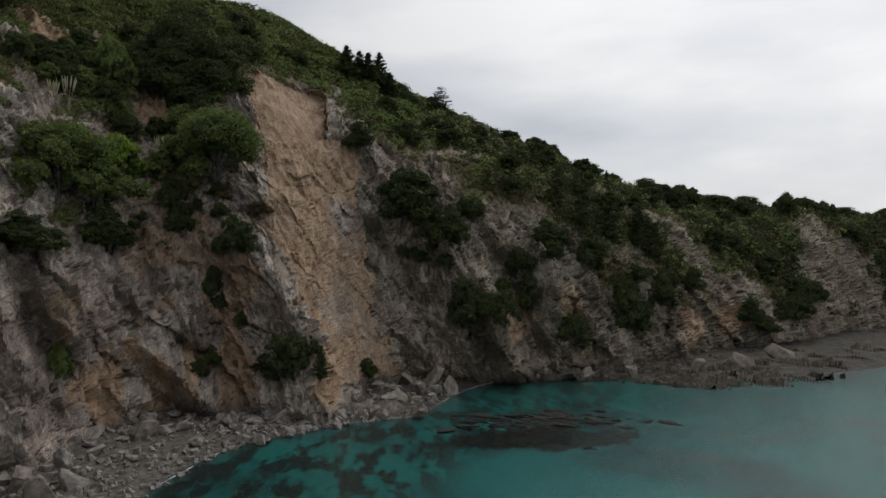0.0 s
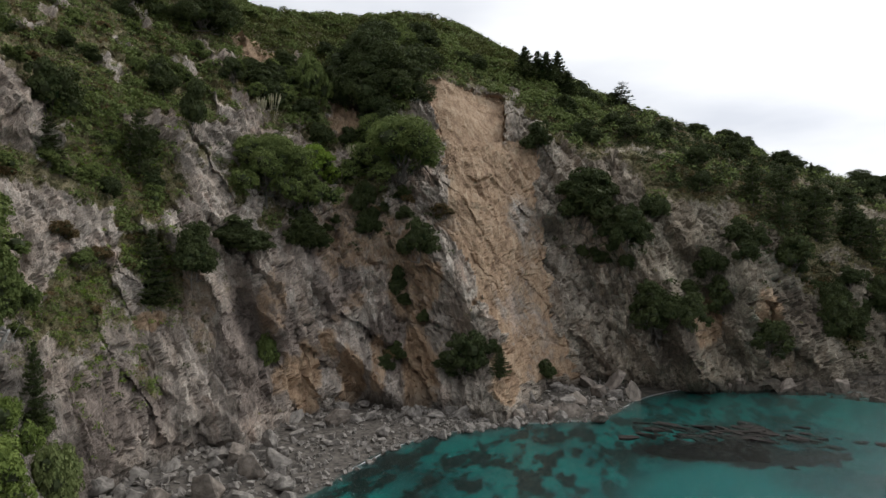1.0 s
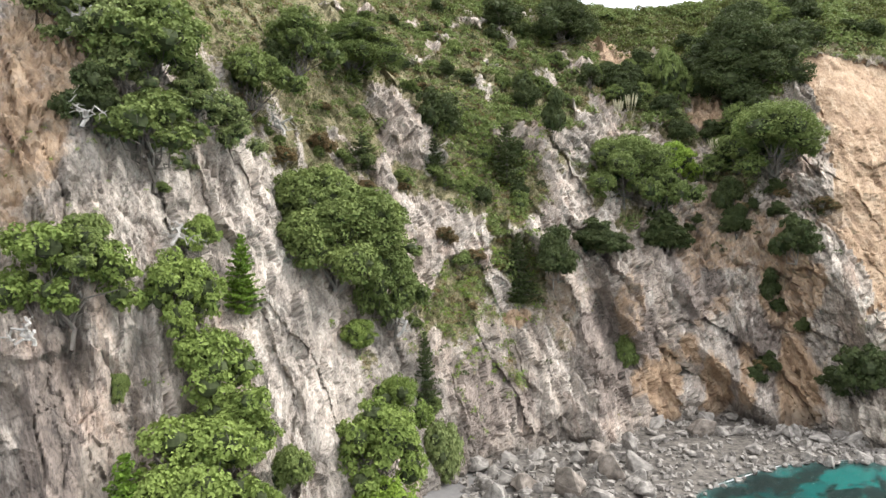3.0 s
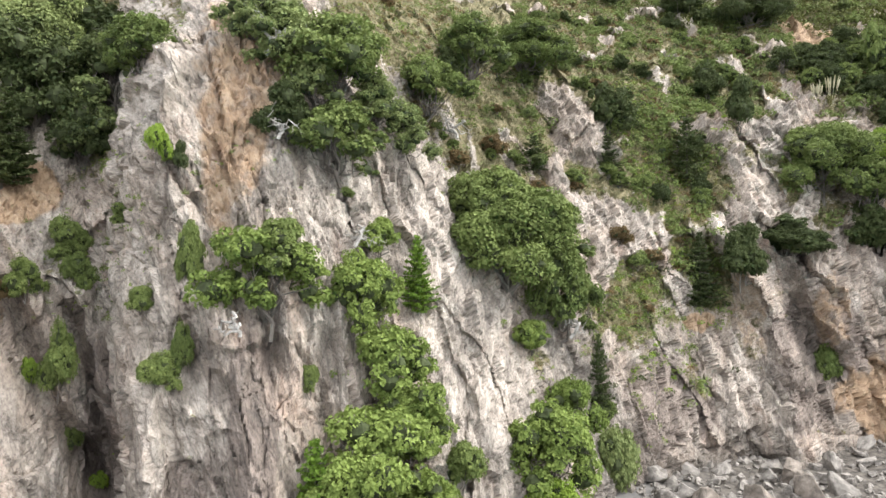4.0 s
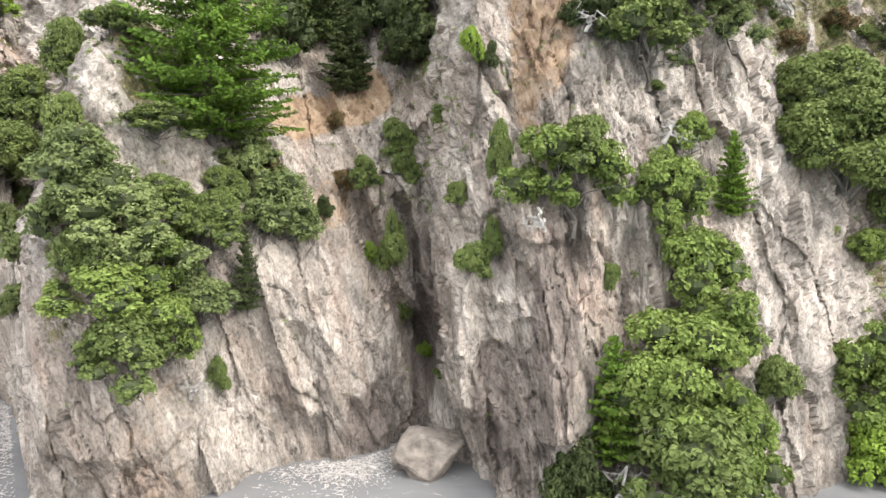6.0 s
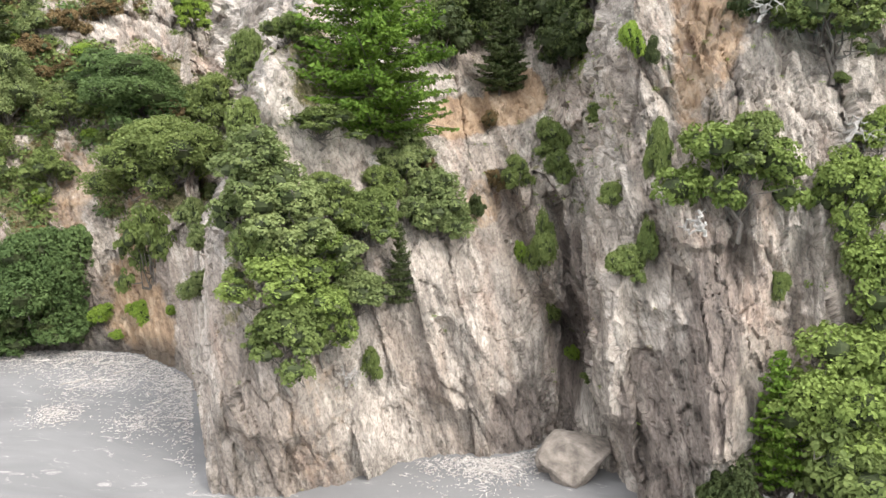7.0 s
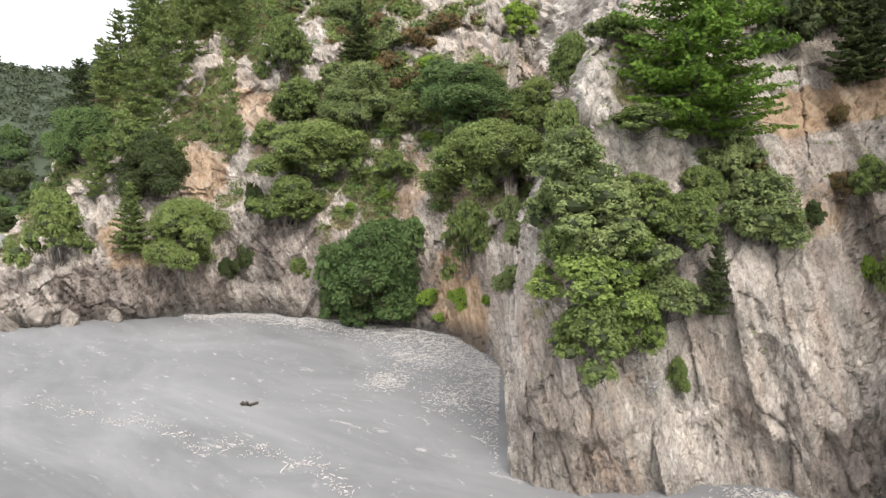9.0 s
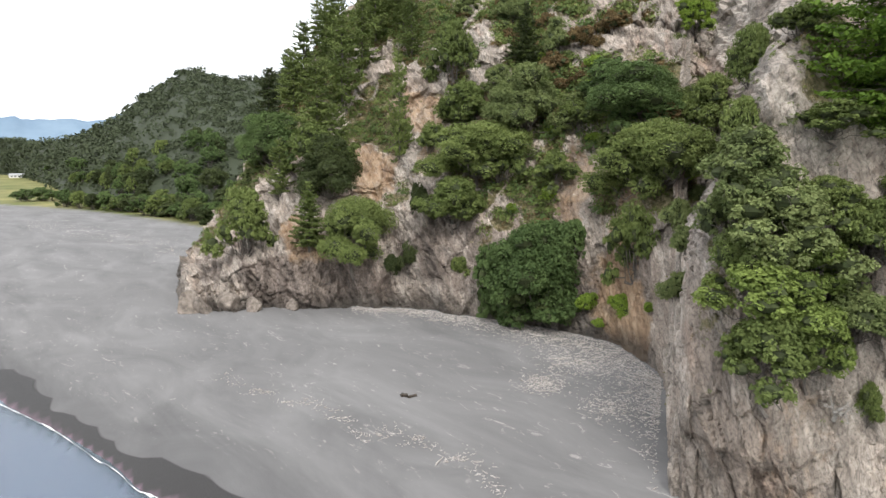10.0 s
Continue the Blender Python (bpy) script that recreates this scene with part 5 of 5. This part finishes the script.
plant("shrub", "deep", [(-42.6, 6.5, 17.5, 15.0), (-44.4, 4.0, 9.0, 8.5), (-40.9, 3.5, 8.0, 7.0), (-46.4, 7.0, 7.0, 9.0), (-40.2, 12.0, 7.5, 9.0)])
plant("broad", "deep", [(-34.9, 35.6, 15.5, 9.2), (-43.2, 3.2, 9.5, 7.0), (-64.5, 28.0, 14.3, 11.7), (-34.8, 32.8, 11.5, 8.6), (-37.1, 38.5, 11.4, 8.3)])
plant("shrub", "deep", [(-46.5, 2.3, 5.0, 6.6)])
plant("shrub", "lime", [(-40.2, 4.2, 3.0, 2.8), (-38.3, 5.2, 3.5, 3.5), (-35.9, 5.7, 4.1, 3.7), (-33.5, 7.5, 1.9, 1.5), (-37.5, 3.2, 2.4, 1.6), (3.7, 37.4, 2.2, 3.4), (-57.9, 9.2, 4.1, 3.1), (-4.8, 16.7, 1.9, 3.4), (-0.2, 6.0, 1.8, 2.2), (-5.7, 24.4, 1.8, 1.8)])
plant("shrub", "red", [(-7.4, 24.5, 2.6, 2.6), (27.4, 40.0, 3.4, 2.6), (30.2, 42.5, 3.6, 2.8), (33.8, 36.5, 3.4, 2.6), (36.5, 33.0, 3.2, 2.4), (40.5, 30.5, 3.4, 2.6), (43.0, 27.5, 3.2, 2.4), (-41.5, 45.3, 6.3, 4.7), (-39.5, 50.3, 6.5, 4.9), (-37.1, 53.3, 6.7, 5.0), (-12.6, 25.6, 2.4, 2.9), (-7.6, 31.5, 2.6, 3.0)])
plant("fir", "mid", [(-41.4, 25.1, 5.5, 5.5), (-61.7, 11.5, 9.2, 12.8), (-11.9, 51.6, 9.8, 14.4), (-15.7, 54.6, 8.8, 11.8)])
plant("pine", "mid", [(-58.8, 38.0, 11.3, 21.3), (-60.9, 31.1, 13.5, 18.4), (-54.3, 27.0, 7.0, 22.6), (-43.9, 46.6, 8.2, 11.7), (-64.0, 19.8, 7.2, 12.8), (-57.2, 47.8, 10.6, 15.9), (-62.7, 38.7, 10.8, 14.9), (-56.2, 55.5, 11.1, 16.6), (-59.4, 49.9, 11.0, 17.9), (-61.7, 44.5, 11.1, 16.6)])


# ---- self-sown bushes and trees between the ones above ----
def wild(kind, tone, count, weight, lo, hi, tall, seed):
    g = rng_of(seed)
    at, k = cliff_spots(count, weight, seed)
    w = g.uniform(lo, hi, count)
    plant(kind, tone, [(float(np.degrees(B0.ravel()[i])), float(ZD.ravel()[i]), float(s), float(s * tall * g.uniform(0.8, 1.2))) for i, s in zip(k, w)])


heath = np.clip(turf - 0.45, 0, 1) * bare
span = lambda lo, hi: np.clip((bd - lo) / 2, 0, 1) * np.clip((hi - bd) / 2, 0, 1)
seen = np.clip((95 - Z0) / 8, 0, 1)
wild("shrub", "mid", 40, heath * span(12, 68) * seen, 2.5, 5.5, 0.75, 301)
wild("shrub", "dark", 40, heath * span(34, 82) * seen, 3.0, 7.0, 0.75, 302)
wild("shrub", "grey", 18, heath * span(12, 66) * seen, 2.5, 5.0, 0.7, 303)
wild("shrub", "red", 10, heath * span(16, 60) * seen, 2.0, 4.0, 0.6, 304)
wild("shrub", "dark", 60, patches * span(77, 119) * (high < 0.3), 3.0, 7.5, 0.8, 321)
wild("shrub", "dark", 14, patches * span(48, 76) * (high < 0.3), 2.0, 4.5, 0.8, 322)
wild("shrub", "red", 8, patches * span(40, 76) * (high < 0.3), 1.5, 3.5, 0.7, 323)
wild("broad", "dark", 70, heath * span(78, 119) * seen, 5.0, 9.0, 0.75, 305)
wild("broad", "dark", 22, heath * span(50, 69) * seen * (Z0 > 34), 5.0, 9.0, 0.85, 315)
wild("broad", "mid", 20, heath * span(47, 69) * seen * (Z0 > 30), 4.0, 8.0, 0.85, 316)
wild("broad", "mid", 10, heath * span(-62, -26) * seen, 4.0, 7.5, 0.8, 306)
wild("broad", "grey", 10, heath * span(-68, -34) * seen, 4.5, 8.0, 0.8, 307)
wild("pine", "mid", 14, heath * span(-68, -50) * seen, 6.0, 9.0, 1.7, 308)
wild("shrub", "red", 16, heath * span(-52, -32) * seen, 3.0, 5.0, 0.7, 309)
wild("shrub", "lime", 13, heath * span(-52, -26) * seen, 2.0, 4.0, 0.8, 310)
wild("broad", "mid", 10, np.clip(high - 0.1, 0, 1) * span(-13, 0) * (Z0 < 60), 7.0, 10.0, 0.9, 314)
wild("broad", "dark", 8, np.clip(high - 0.1, 0, 1) * span(-13, 0) * (Z0 < 62), 8.0, 12.0, 0.9, 311)
wild("fir", "dark", 7, np.clip(high - 0.05, 0, 1) * span(-13, 0) * (Z0 < 58), 5.0, 7.0, 1.6, 313)
wild("shrub", "mid", 16, (turf + 0.05) * bare * span(-4, 40) * (Z0 < 45) * (Z0 > 6), 1.2, 2.6, 0.8, 312)


# ---- stones, reef and weed ----
def ground_z(b, r):
    i, j = int(round((b + 180) * 1.5)), int(np.clip(np.searchsorted(GR, r), 0, len(GR) - 1))
    return float(gz[i % 541, j])


def shore_at(b):
    return float(np.interp(b, shore_b, shore_r))


FOOT = np.array([np.interp(1.2, np.maximum.accumulate(ZD[c]) + np.arange(ROWS) * 1e-6, RD[c]) for c in range(COLS)])
BOULDERS = [boulder_mesh(s) if s % 2 else crag_mesh(s, STONE) for s in range(7)]
CRAGS = [crag_mesh(s + 20, BIGSTONE) for s in range(5)]


def stone(name, me, b, r, size, sink, turn, label, category, group, z=None):
    z = ground_z(b, r) if z is None else z
    ob = new(name, me)
    ob.matrix_basis = Matrix.Translation(polar(math.radians(b), r, z + size[2] * (1 - sink) - size[2] * 0.2)) @ Euler((turn * 0.3, turn * 0.2, turn)).to_matrix().to_4x4() @ Matrix.Diagonal((*size, 1))
    return tagged(ob, label, category, group)


g = rng_of(401)
for i in range(290):
    b = g.uniform(43, 84)
    near, far = shore_at(b) - 2, float(np.interp(b, BEARING, FOOT)) + 1.5
    r = near + (far - near) * g.uniform(0, 1) ** 0.8
    s = 0.35 + 1.9 * g.uniform() ** 3.2
    stone("boulder", BOULDERS[i % 7], b, r, (s * g.uniform(0.8, 1.4), s, s * g.uniform(0.55, 0.8)), 0.45, g.uniform(0, 6), "broken grey-brown boulder on the stony shore", "boulder", "boulders on the shore")
for b, r, s, h in ((82.6, 120, 2.0, 1.2), (81.7, 147, 3.4, 1.6), (83.9, 146, 4.2, 1.5), (85.4, 140, 3.6, 1.2), (80.2, 123, 3.0, 1.1), (51, 82, 3.6, 2.2), (54.3, 89, 2.8, 2.2), (52.9, 94, 2.4, 1.8),
                   (61.2, 112, 2.6, 2.0), (47.3, 82, 2.8, 1.6), (0.2, 57, 3.7, 2.9), (-71.2, 124, 3.4, 2.4), (-70.2, 123, 2.6, 2.0), (-68.4, 123, 2.8, 2.2), (-66.3, 122, 2.2, 1.5), (-63.2, 121, 1.8, 1.4), (108, 186, 4.5, 2.0), (105, 176, 3.4, 1.8), (111, 200, 5, 2.4), (100, 166, 3.2, 1.6), (96.5, 162, 3.4, 2.0), (93, 160, 3.0, 1.8), (79.0, 121, 2.6, 1.4), (77.6, 121, 2.2, 1.5), (81.0, 131, 3.0, 1.3), (82.4, 138, 2.8, 1.5), (-2.4, 57.5, 1.6, 1.1), (76.2, 118, 1.8, 1.4)):
    stone("boulder", CRAGS[int(b * 10) % 5], b, r, (s, s * 0.85, h), 0.35, b, "large angular grey rock at the foot of the cliff", "boulder", "large rocks at the cliff foot")


def bed_patch(name, b0, b1, r0, r1, base, tall, grain, mat, seed, label, category, nb=220, nr=60, cap=9.0, rim=0.42):
    """An uneven bank of rock or weed, low at its rim."""
    bb, rr = np.meshgrid(np.radians(np.linspace(b0, b1, nb)), np.linspace(0, 1, nr), indexing="ij")
    lo, hi = r0(np.degrees(bb)), r1(np.degrees(bb))
    r = lo + (hi - lo) * rr
    x, y = r * np.sin(bb), r * np.cos(bb)
    body = (1 - (2 * rr - 1) ** 2) * (1 - ((2 * np.degrees(bb) - b0 - b1) / (b1 - b0)) ** 2)
    n = fbm(bb * 110 * grain * 0.6, r * grain * 1.5, 0.4, seed, 4) + 0.6 * (ridged(bb * 110 * grain * 1.3, r * grain * 3.0, 0.3, seed + 9, 4) - 0.55)
    n = n + 0.55 * slabs(bb * 110 * 0.3, r * 0.3, 0 * r, seed + 5)[0]
    z = base + tall * n + 9.0 * np.minimum(0, body - rim + 1.7 * fbm(bb * 115 * 0.05, r * 0.16, 0.9, seed + 3, 5))
    z = np.minimum(z, cap + 0.25 * n)
    return tagged(new(name, mesh_of(name, polar(bb, r, z).reshape(-1, 3), sheet(nb, nr), mat, False)), label, category, kind="stuff")


bed_patch("tidal_shelf", 93, 121, lambda b: np.interp(b, shore_b, shore_r) - 7, lambda b: np.interp(b, BEARING, FOOT) + 3, 0.35, 2.6, 0.30, SHELF, 511, "dark weedy tidal rock shelf below the cliff", "rock shelf", 300, 70)
bed_patch("reef_bank", 85.0, 101.5, lambda b: 111 + 0.5 * (b - 93), lambda b: 127 + 0.5 * (b - 93), 0.02, 0.55, 0.4, REEF, 521, "low black reef awash in the teal sea", "reef", 260, 70, 0.45, 0.86)
knobs_at = []
for i in range(150):                                                   # black rock that breaks the surface over the dark bank
    b = g.normal(93, 3.6)
    r = 119 + 0.5 * (b - 93) + g.normal(0, 3.2)
    s = 0.35 + 1.1 * g.uniform() ** 2
    v = np.array([tuple(p.co) for p in BOULDERS[i % 7].vertices]) * (s * 2.2, s, s * 0.42)
    v = v @ np.array(Euler((0, 0, math.radians(-100) + g.normal(0, 0.35))).to_matrix()).T
    f = np.array([tuple(p.vertices)[:3] for p in BOULDERS[i % 7].polygons])
    knobs_at.append((v + polar(math.radians(b), r, g.uniform(-0.5, -0.02)), f))
tagged(new("reef", mesh_of("reef", *join(knobs_at), REEF)), "low black reef awash in the teal sea", "reef", kind="stuff")
spots = []
for i in range(1500):
    b = g.uniform(42, 85)
    near, far = shore_at(b) - 1, float(np.interp(b, BEARING, FOOT)) + 2
    r = near + (far - near) * g.uniform(0, 1)
    spots.append((b, r, ground_z(b, r), 0.14 + 0.34 * g.uniform() ** 2))
co, fc = [], []
cube = np.array([(x, y, z) for x in (-1, 1) for y in (-1, 1) for z in (-1, 1)], float)
quads = np.array([(0, 1, 3, 2), (4, 6, 7, 5), (0, 4, 5, 1), (2, 3, 7, 6), (0, 2, 6, 4), (1, 5, 7, 3)])
for n, (b, r, z, s) in enumerate(spots):
    v = cube * g.uniform(0.6, 1.15, (8, 3)) * s * g.uniform(0.6, 1.3, 3)
    co.append((v @ np.array(Euler(g.uniform(0, 6, 3)).to_matrix()).T) + polar(math.radians(b), r, z + s * 0.3)), fc.append(quads + n * 8)
tagged(new("shingle", mesh_of("shingle", np.concatenate(co), np.concatenate(fc), STONE)), "broken stones and shingle along the shore", "shingle", kind="stuff")

# ---- driftwood ----
def stick(p, length, thick, turn, g, sides=5):
    d = np.array([math.cos(turn), math.sin(turn), g.normal(0, 0.05)])
    path = [p + d * length * t + np.array([0, 0, 0.5 * thick]) + g.normal(0, 0.03, 3) * length * np.array([1, 1, 0.3]) for t in (-0.5, -0.15, 0.2, 0.5)]
    return tube(path, np.array([1, 0.9, 0.75, 0.45]) * thick, sides)


WRACK_LINE = ((-69, 84), (-66.9, 80.1), (-61.4, 71.9), (-57.6, 65.0), (-51.7, 61.2), (-48.2, 57.6), (-45.7, 52.6), (-43, 47))


def drift_spot(g):
    k = g.uniform()
    if k < 0.62:                                                       # along the foot of the cove
        b = -32.3 - 26 * g.uniform() ** 1.5
        return b, float(np.interp(b, BEARING, FOOT)) - abs(g.normal(0, 1)) * np.interp(b, [-58, -46, -40, -32], [1.8, 4, 8, 11]) - 0.4
    if k < 0.74:                                                       # loose heaps before it
        b, r, w = ((-42, 79.9, 1.0), (-36.2, 73.9, 1.3), (-39, 88, 1.6))[int(g.uniform(0, 3))]
        return b + g.normal(0, w), r + g.normal(0, 1.6 * w)
    if k < 0.87:                                                       # below the gully
        b = min(g.normal(-7.0, 3.0), 1.0)
        return b, float(np.interp(b, BEARING, FOOT)) - 0.6 - abs(g.normal(0, 2.6))
    if k < 0.915:                                                       # thin line left by the tide
        b = g.uniform(-69, -43)
        return b + g.normal(0, 0.4), float(np.interp(b, *np.array(WRACK_LINE).T)) + 0.9 * math.sin(b * 1.9) + 0.5 * math.sin(b * 5) + abs(g.normal(0, 1.0)) * (1 + math.sin(b * 0.9))
    b = g.uniform(-82, -67)
    return b, float(np.interp(b, [-83, -78, -73, -69.6], [330, 272, 217, 180])) + g.normal(0, 14)


PALEWOOD = plain_material("grey_driftwood", (0.28, 0.245, 0.22), (0.64, 0.60, 0.56), 3.0)
g = rng_of(431)
bits = []
for i in range(11000):
    b, r = drift_spot(g)
    L = 0.10 + 0.62 * g.uniform() ** 2.6
    bits.append(stick(polar(math.radians(b), r, ground_z(b, r)), L * (1.7 if r > 140 else 1), 0.02 + 0.035 * g.uniform(), g.uniform(0, 6.3), g, 4))
tagged(new("driftwood", mesh_of("driftwood", *join(bits), PALEWOOD)), "bleached driftwood sticks strewn over the sand", "driftwood", kind="stuff")
for i in range(34):
    b, r = drift_spot(g)
    ob = new("driftwood_log", mesh_of("driftwood_log", *stick(np.zeros(3), g.uniform(1.0, 2.6), g.uniform(0.06, 0.13), g.uniform(0, 6.3), g, 7), PALEWOOD, True))
    ob.location = polar(math.radians(b), r, ground_z(b, r) + 0.03)
    tagged(ob, "bleached driftwood log lying on the grey beach", "log", "driftwood logs on the beach")
DARKWOOD = plain_material("wet_driftwood", (0.03, 0.025, 0.022), (0.10, 0.08, 0.065), 3.0)
for b, r in ((-53.9, 75.0), (-53.2, 74.6)):
    pieces = [stick(np.array([0, 0, 0.05]), g.uniform(0.8, 1.3), 0.16, g.uniform(0, 6), g, 7) for _ in range(4)]
    ob = new("driftwood_stump", mesh_of("driftwood_stump", *join(pieces), DARKWOOD, True))
    ob.location = polar(math.radians(b), r, ground_z(b, r))
    tagged(ob, "dark wet driftwood stump lying on the beach", "stump", "dark stumps on the beach")

# ---- dead trees and plumed grass on the cliff ----
for b, z, h in ((18.6, 29.5, 3.4), (20.2, 29.0, 2.6), (12.7, 39.8, 3.0), (16.8, 2.6, 4.5), (-23.2, 43.5, 5.0), (27.2, 43.8, 4.0), (11.6, 49.0, 5.0), (-19.7, 9.3, 2.6), (-17.1, 26.7, 2.0), (36.5, 19.0, 4.0), (33, 27.0, 3.5), (9.5, 22.5, 3.0)):
    ob = dead_tree("dead_tree", int(500 + b * 10))
    p, _, _ = on_cliff(b, z)
    away = Vector((p.x, p.y, 0)).normalized()
    ob.matrix_basis = Matrix.Translation(p - away * (h * 0.3 + 0.8) - Vector((0, 0, 0.05 * h))) @ Euler((0.25 * math.sin(b), 0.3, b)).to_matrix().to_4x4() @ Matrix.Scale(h, 4)
    tagged(ob, "bleached dead tree with bare twisted limbs on the cliff", "dead tree", "dead trees on the cliff")
PLUME = leaf_material("pale_plumes", (0.30, 0.27, 0.16), (0.62, 0.58, 0.42), 0.3)
for b, z, h in ((55.7, 56.8, 5.5), (61.6, 62.5, 4.5), (62.2, 47.5, 5.0), (62.3, 43.4, 4.0), (54.9, 57.5, 4.5)):
    p, _, _ = on_cliff(b, z)
    root = new("plumed_grass")
    root.matrix_basis = Matrix.Translation(p - Vector((0, 0, 0.3)))
    gg = rng_of(int(600 + b * 10 + z))
    blades, plumes = [], []
    for i in range(46):
        a, s = gg.uniform(0, 6.3), gg.uniform(0.3, 1.0)
        d = np.array([math.cos(a), math.sin(a), 0])
        blades.append(tube([d * 0.1, d * 0.35 * s * h * 0.5 + np.array([0, 0, 0.35 * h]), d * s * h * 0.42 + np.array([0, 0, 0.3 * h * (1.2 - s)])], [0.05, 0.04, 0.01], 3))
    for i in range(16):
        a, s = gg.uniform(0, 6.3), gg.uniform(0.05, 0.3)
        d = np.array([math.cos(a) * s * h, math.sin(a) * s * h, 0])
        plumes.append(tube([d * 0.3, d * 0.8 + np.array([0, 0, 0.55 * h]), d + np.array([0, 0, 0.8 * h]), d * 1.2 + np.array([0, 0, h])], [0.02, 0.03, 0.14, 0.03], 5))
    part("blades", *join(blades), LEAF["scrub"], root, "arching straw-green blades")
    part("plumes", *join(plumes), PLUME, root, "pale feathery flower plumes")
    tagged(root, "clump of tall plumed grass on the slope", "grass clump", "plumed grass clumps")

# ---- trees along the back of the far beach ----
def far_tree(b, r, w, h, tone="deep", z=None):
    m = mould("broad", tone, 1)
    was = m[0].scale
    copy_thing(m[0], Matrix.Translation(polar(math.radians(b), r, (ground_z(b, r) if z is None else z) - 0.1 * h)) @ Euler((0, 0, b * 3)).to_matrix().to_4x4() @ Matrix.Diagonal((w / 2 / was.x, w / 2 / was.y, h / 1.62 / was.z, 1)))


g = rng_of(451)
for i, b in enumerate(np.linspace(-79.4, -68.5, 26)):
    r = float(np.interp(b, [-83.5, -78, -73.6, -69], [450, 385, 327, 272]))
    far_tree(b, r + g.uniform(0, 14) + (i % 2) * 12, g.uniform(11, 16), g.uniform(8, 12), ("deep", "dark", "mid")[i % 3])
for i in range(46):                                                    # wood climbing the foot of the far hill
    b, up = g.uniform(-80.5, -67), g.uniform(0.02, 0.34) ** 1.2
    bi, si = int(np.interp(b, hbd[:, 0], np.arange(260))), int(up * 59)
    far_tree(b, float(hr[bi, si]), g.uniform(9, 15), g.uniform(10, 15), ("deep", "dark", "mid", "deep")[i % 4], float(hz[bi, si]))
for b, r, w, h in ((-81.9, 470, 20, 9), (-80.9, 474, 18, 10), (-80.2, 465, 15, 8)):
    far_tree(b, r, w, h)

# ---- the only house in sight, and surf ----
WHITEWALL = plain_material("white_weatherboard", (0.62, 0.62, 0.60), (0.78, 0.78, 0.76), 2.0, 0.7)
GREYROOF = plain_material("grey_iron_roof", (0.30, 0.31, 0.32), (0.42, 0.43, 0.44), 2.0, 0.5)
GLASS = plain_material("dark_window", (0.03, 0.035, 0.04), (0.06, 0.065, 0.07), 2.0, 0.15, 0.0, 0.5)
house = new("house")
house.matrix_basis = Matrix.Translation(polar(math.radians(-82.25), 1010, ground_z(-82.25, 1010))) @ Euler((0, 0, 1.2)).to_matrix().to_4x4()
part("wall", cube * np.array([9, 4.5, 1.6]) + np.array([0, 0, 1.5]), quads, WHITEWALL, house, "white boarded walls")
roof = np.array([(-9.8, -5.2, 3.1), (9.8, -5.2, 3.1), (9.8, 5.2, 3.1), (-9.8, 5.2, 3.1), (-9.8, 0, 5.4), (9.8, 0, 5.4)])
part("roof", np.concatenate([roof, roof - np.array([0, 0, 0.2])]), np.array([(0, 1, 5, 4), (2, 3, 4, 5), (7, 6, 10, 11), (9, 8, 11, 10), (0, 4, 10, 6), (4, 3, 9, 10), (1, 7, 11, 5), (5, 11, 8, 2)]), GREYROOF, house, "low grey iron roof")
for x in (-6, -2, 2, 6):
    pane = part("window", cube * np.array([1.0, 0.08, 0.6]) + np.array([x, -4.55, 1.7]), quads, GLASS, house, "dark window pane")
    part("frame", np.concatenate([cube * np.array([1.15, 0.05, 0.08]) + np.array([x, -4.6, 1.7 + s * 0.66]) for s in (-1, 1)]), np.concatenate([quads, quads + 8]), WHITEWALL, pane, "white window frame")
tagged(house, "small white house with a grey roof beyond the beach", "house")


def surf(name, b0, b1, off, width, seed, label, bias=0.1):
    """A ragged line of foam along the edge of the sea."""
    n = 260
    b = np.linspace(b0, b1, n)
    edge = np.interp(b, shore_b, shore_r) + off + 0.5 * fbm(b * 1.3, 0.2, 0.1, seed, 4) * 2
    wide = width * np.clip(bias + 1.6 * fbm(b * 2.2, 0.7, 0.4, seed + 5, 4), 0.0, 1.5)
    br = np.radians(b)
    rows = [polar(br, edge - wide * k, np.full(n, 0.03 + 0.10 * math.sin(math.pi * (k + 0.5)))) for k in (-0.5, -0.2, 0.2, 0.5)]
    tagged(new(name, mesh_of(name, np.stack(rows, 1).reshape(-1, 3), sheet(n, 4), FOAM, True)), label, "foam", kind="stuff")


surf("shore_wash", 62, 101, 0.4, 0.35, 481, "thin white wash among the stones of the shore", -0.2)

surf("surf", -86, -66, -0.6, 0.9, 471, "white foam where small waves meet the sand")
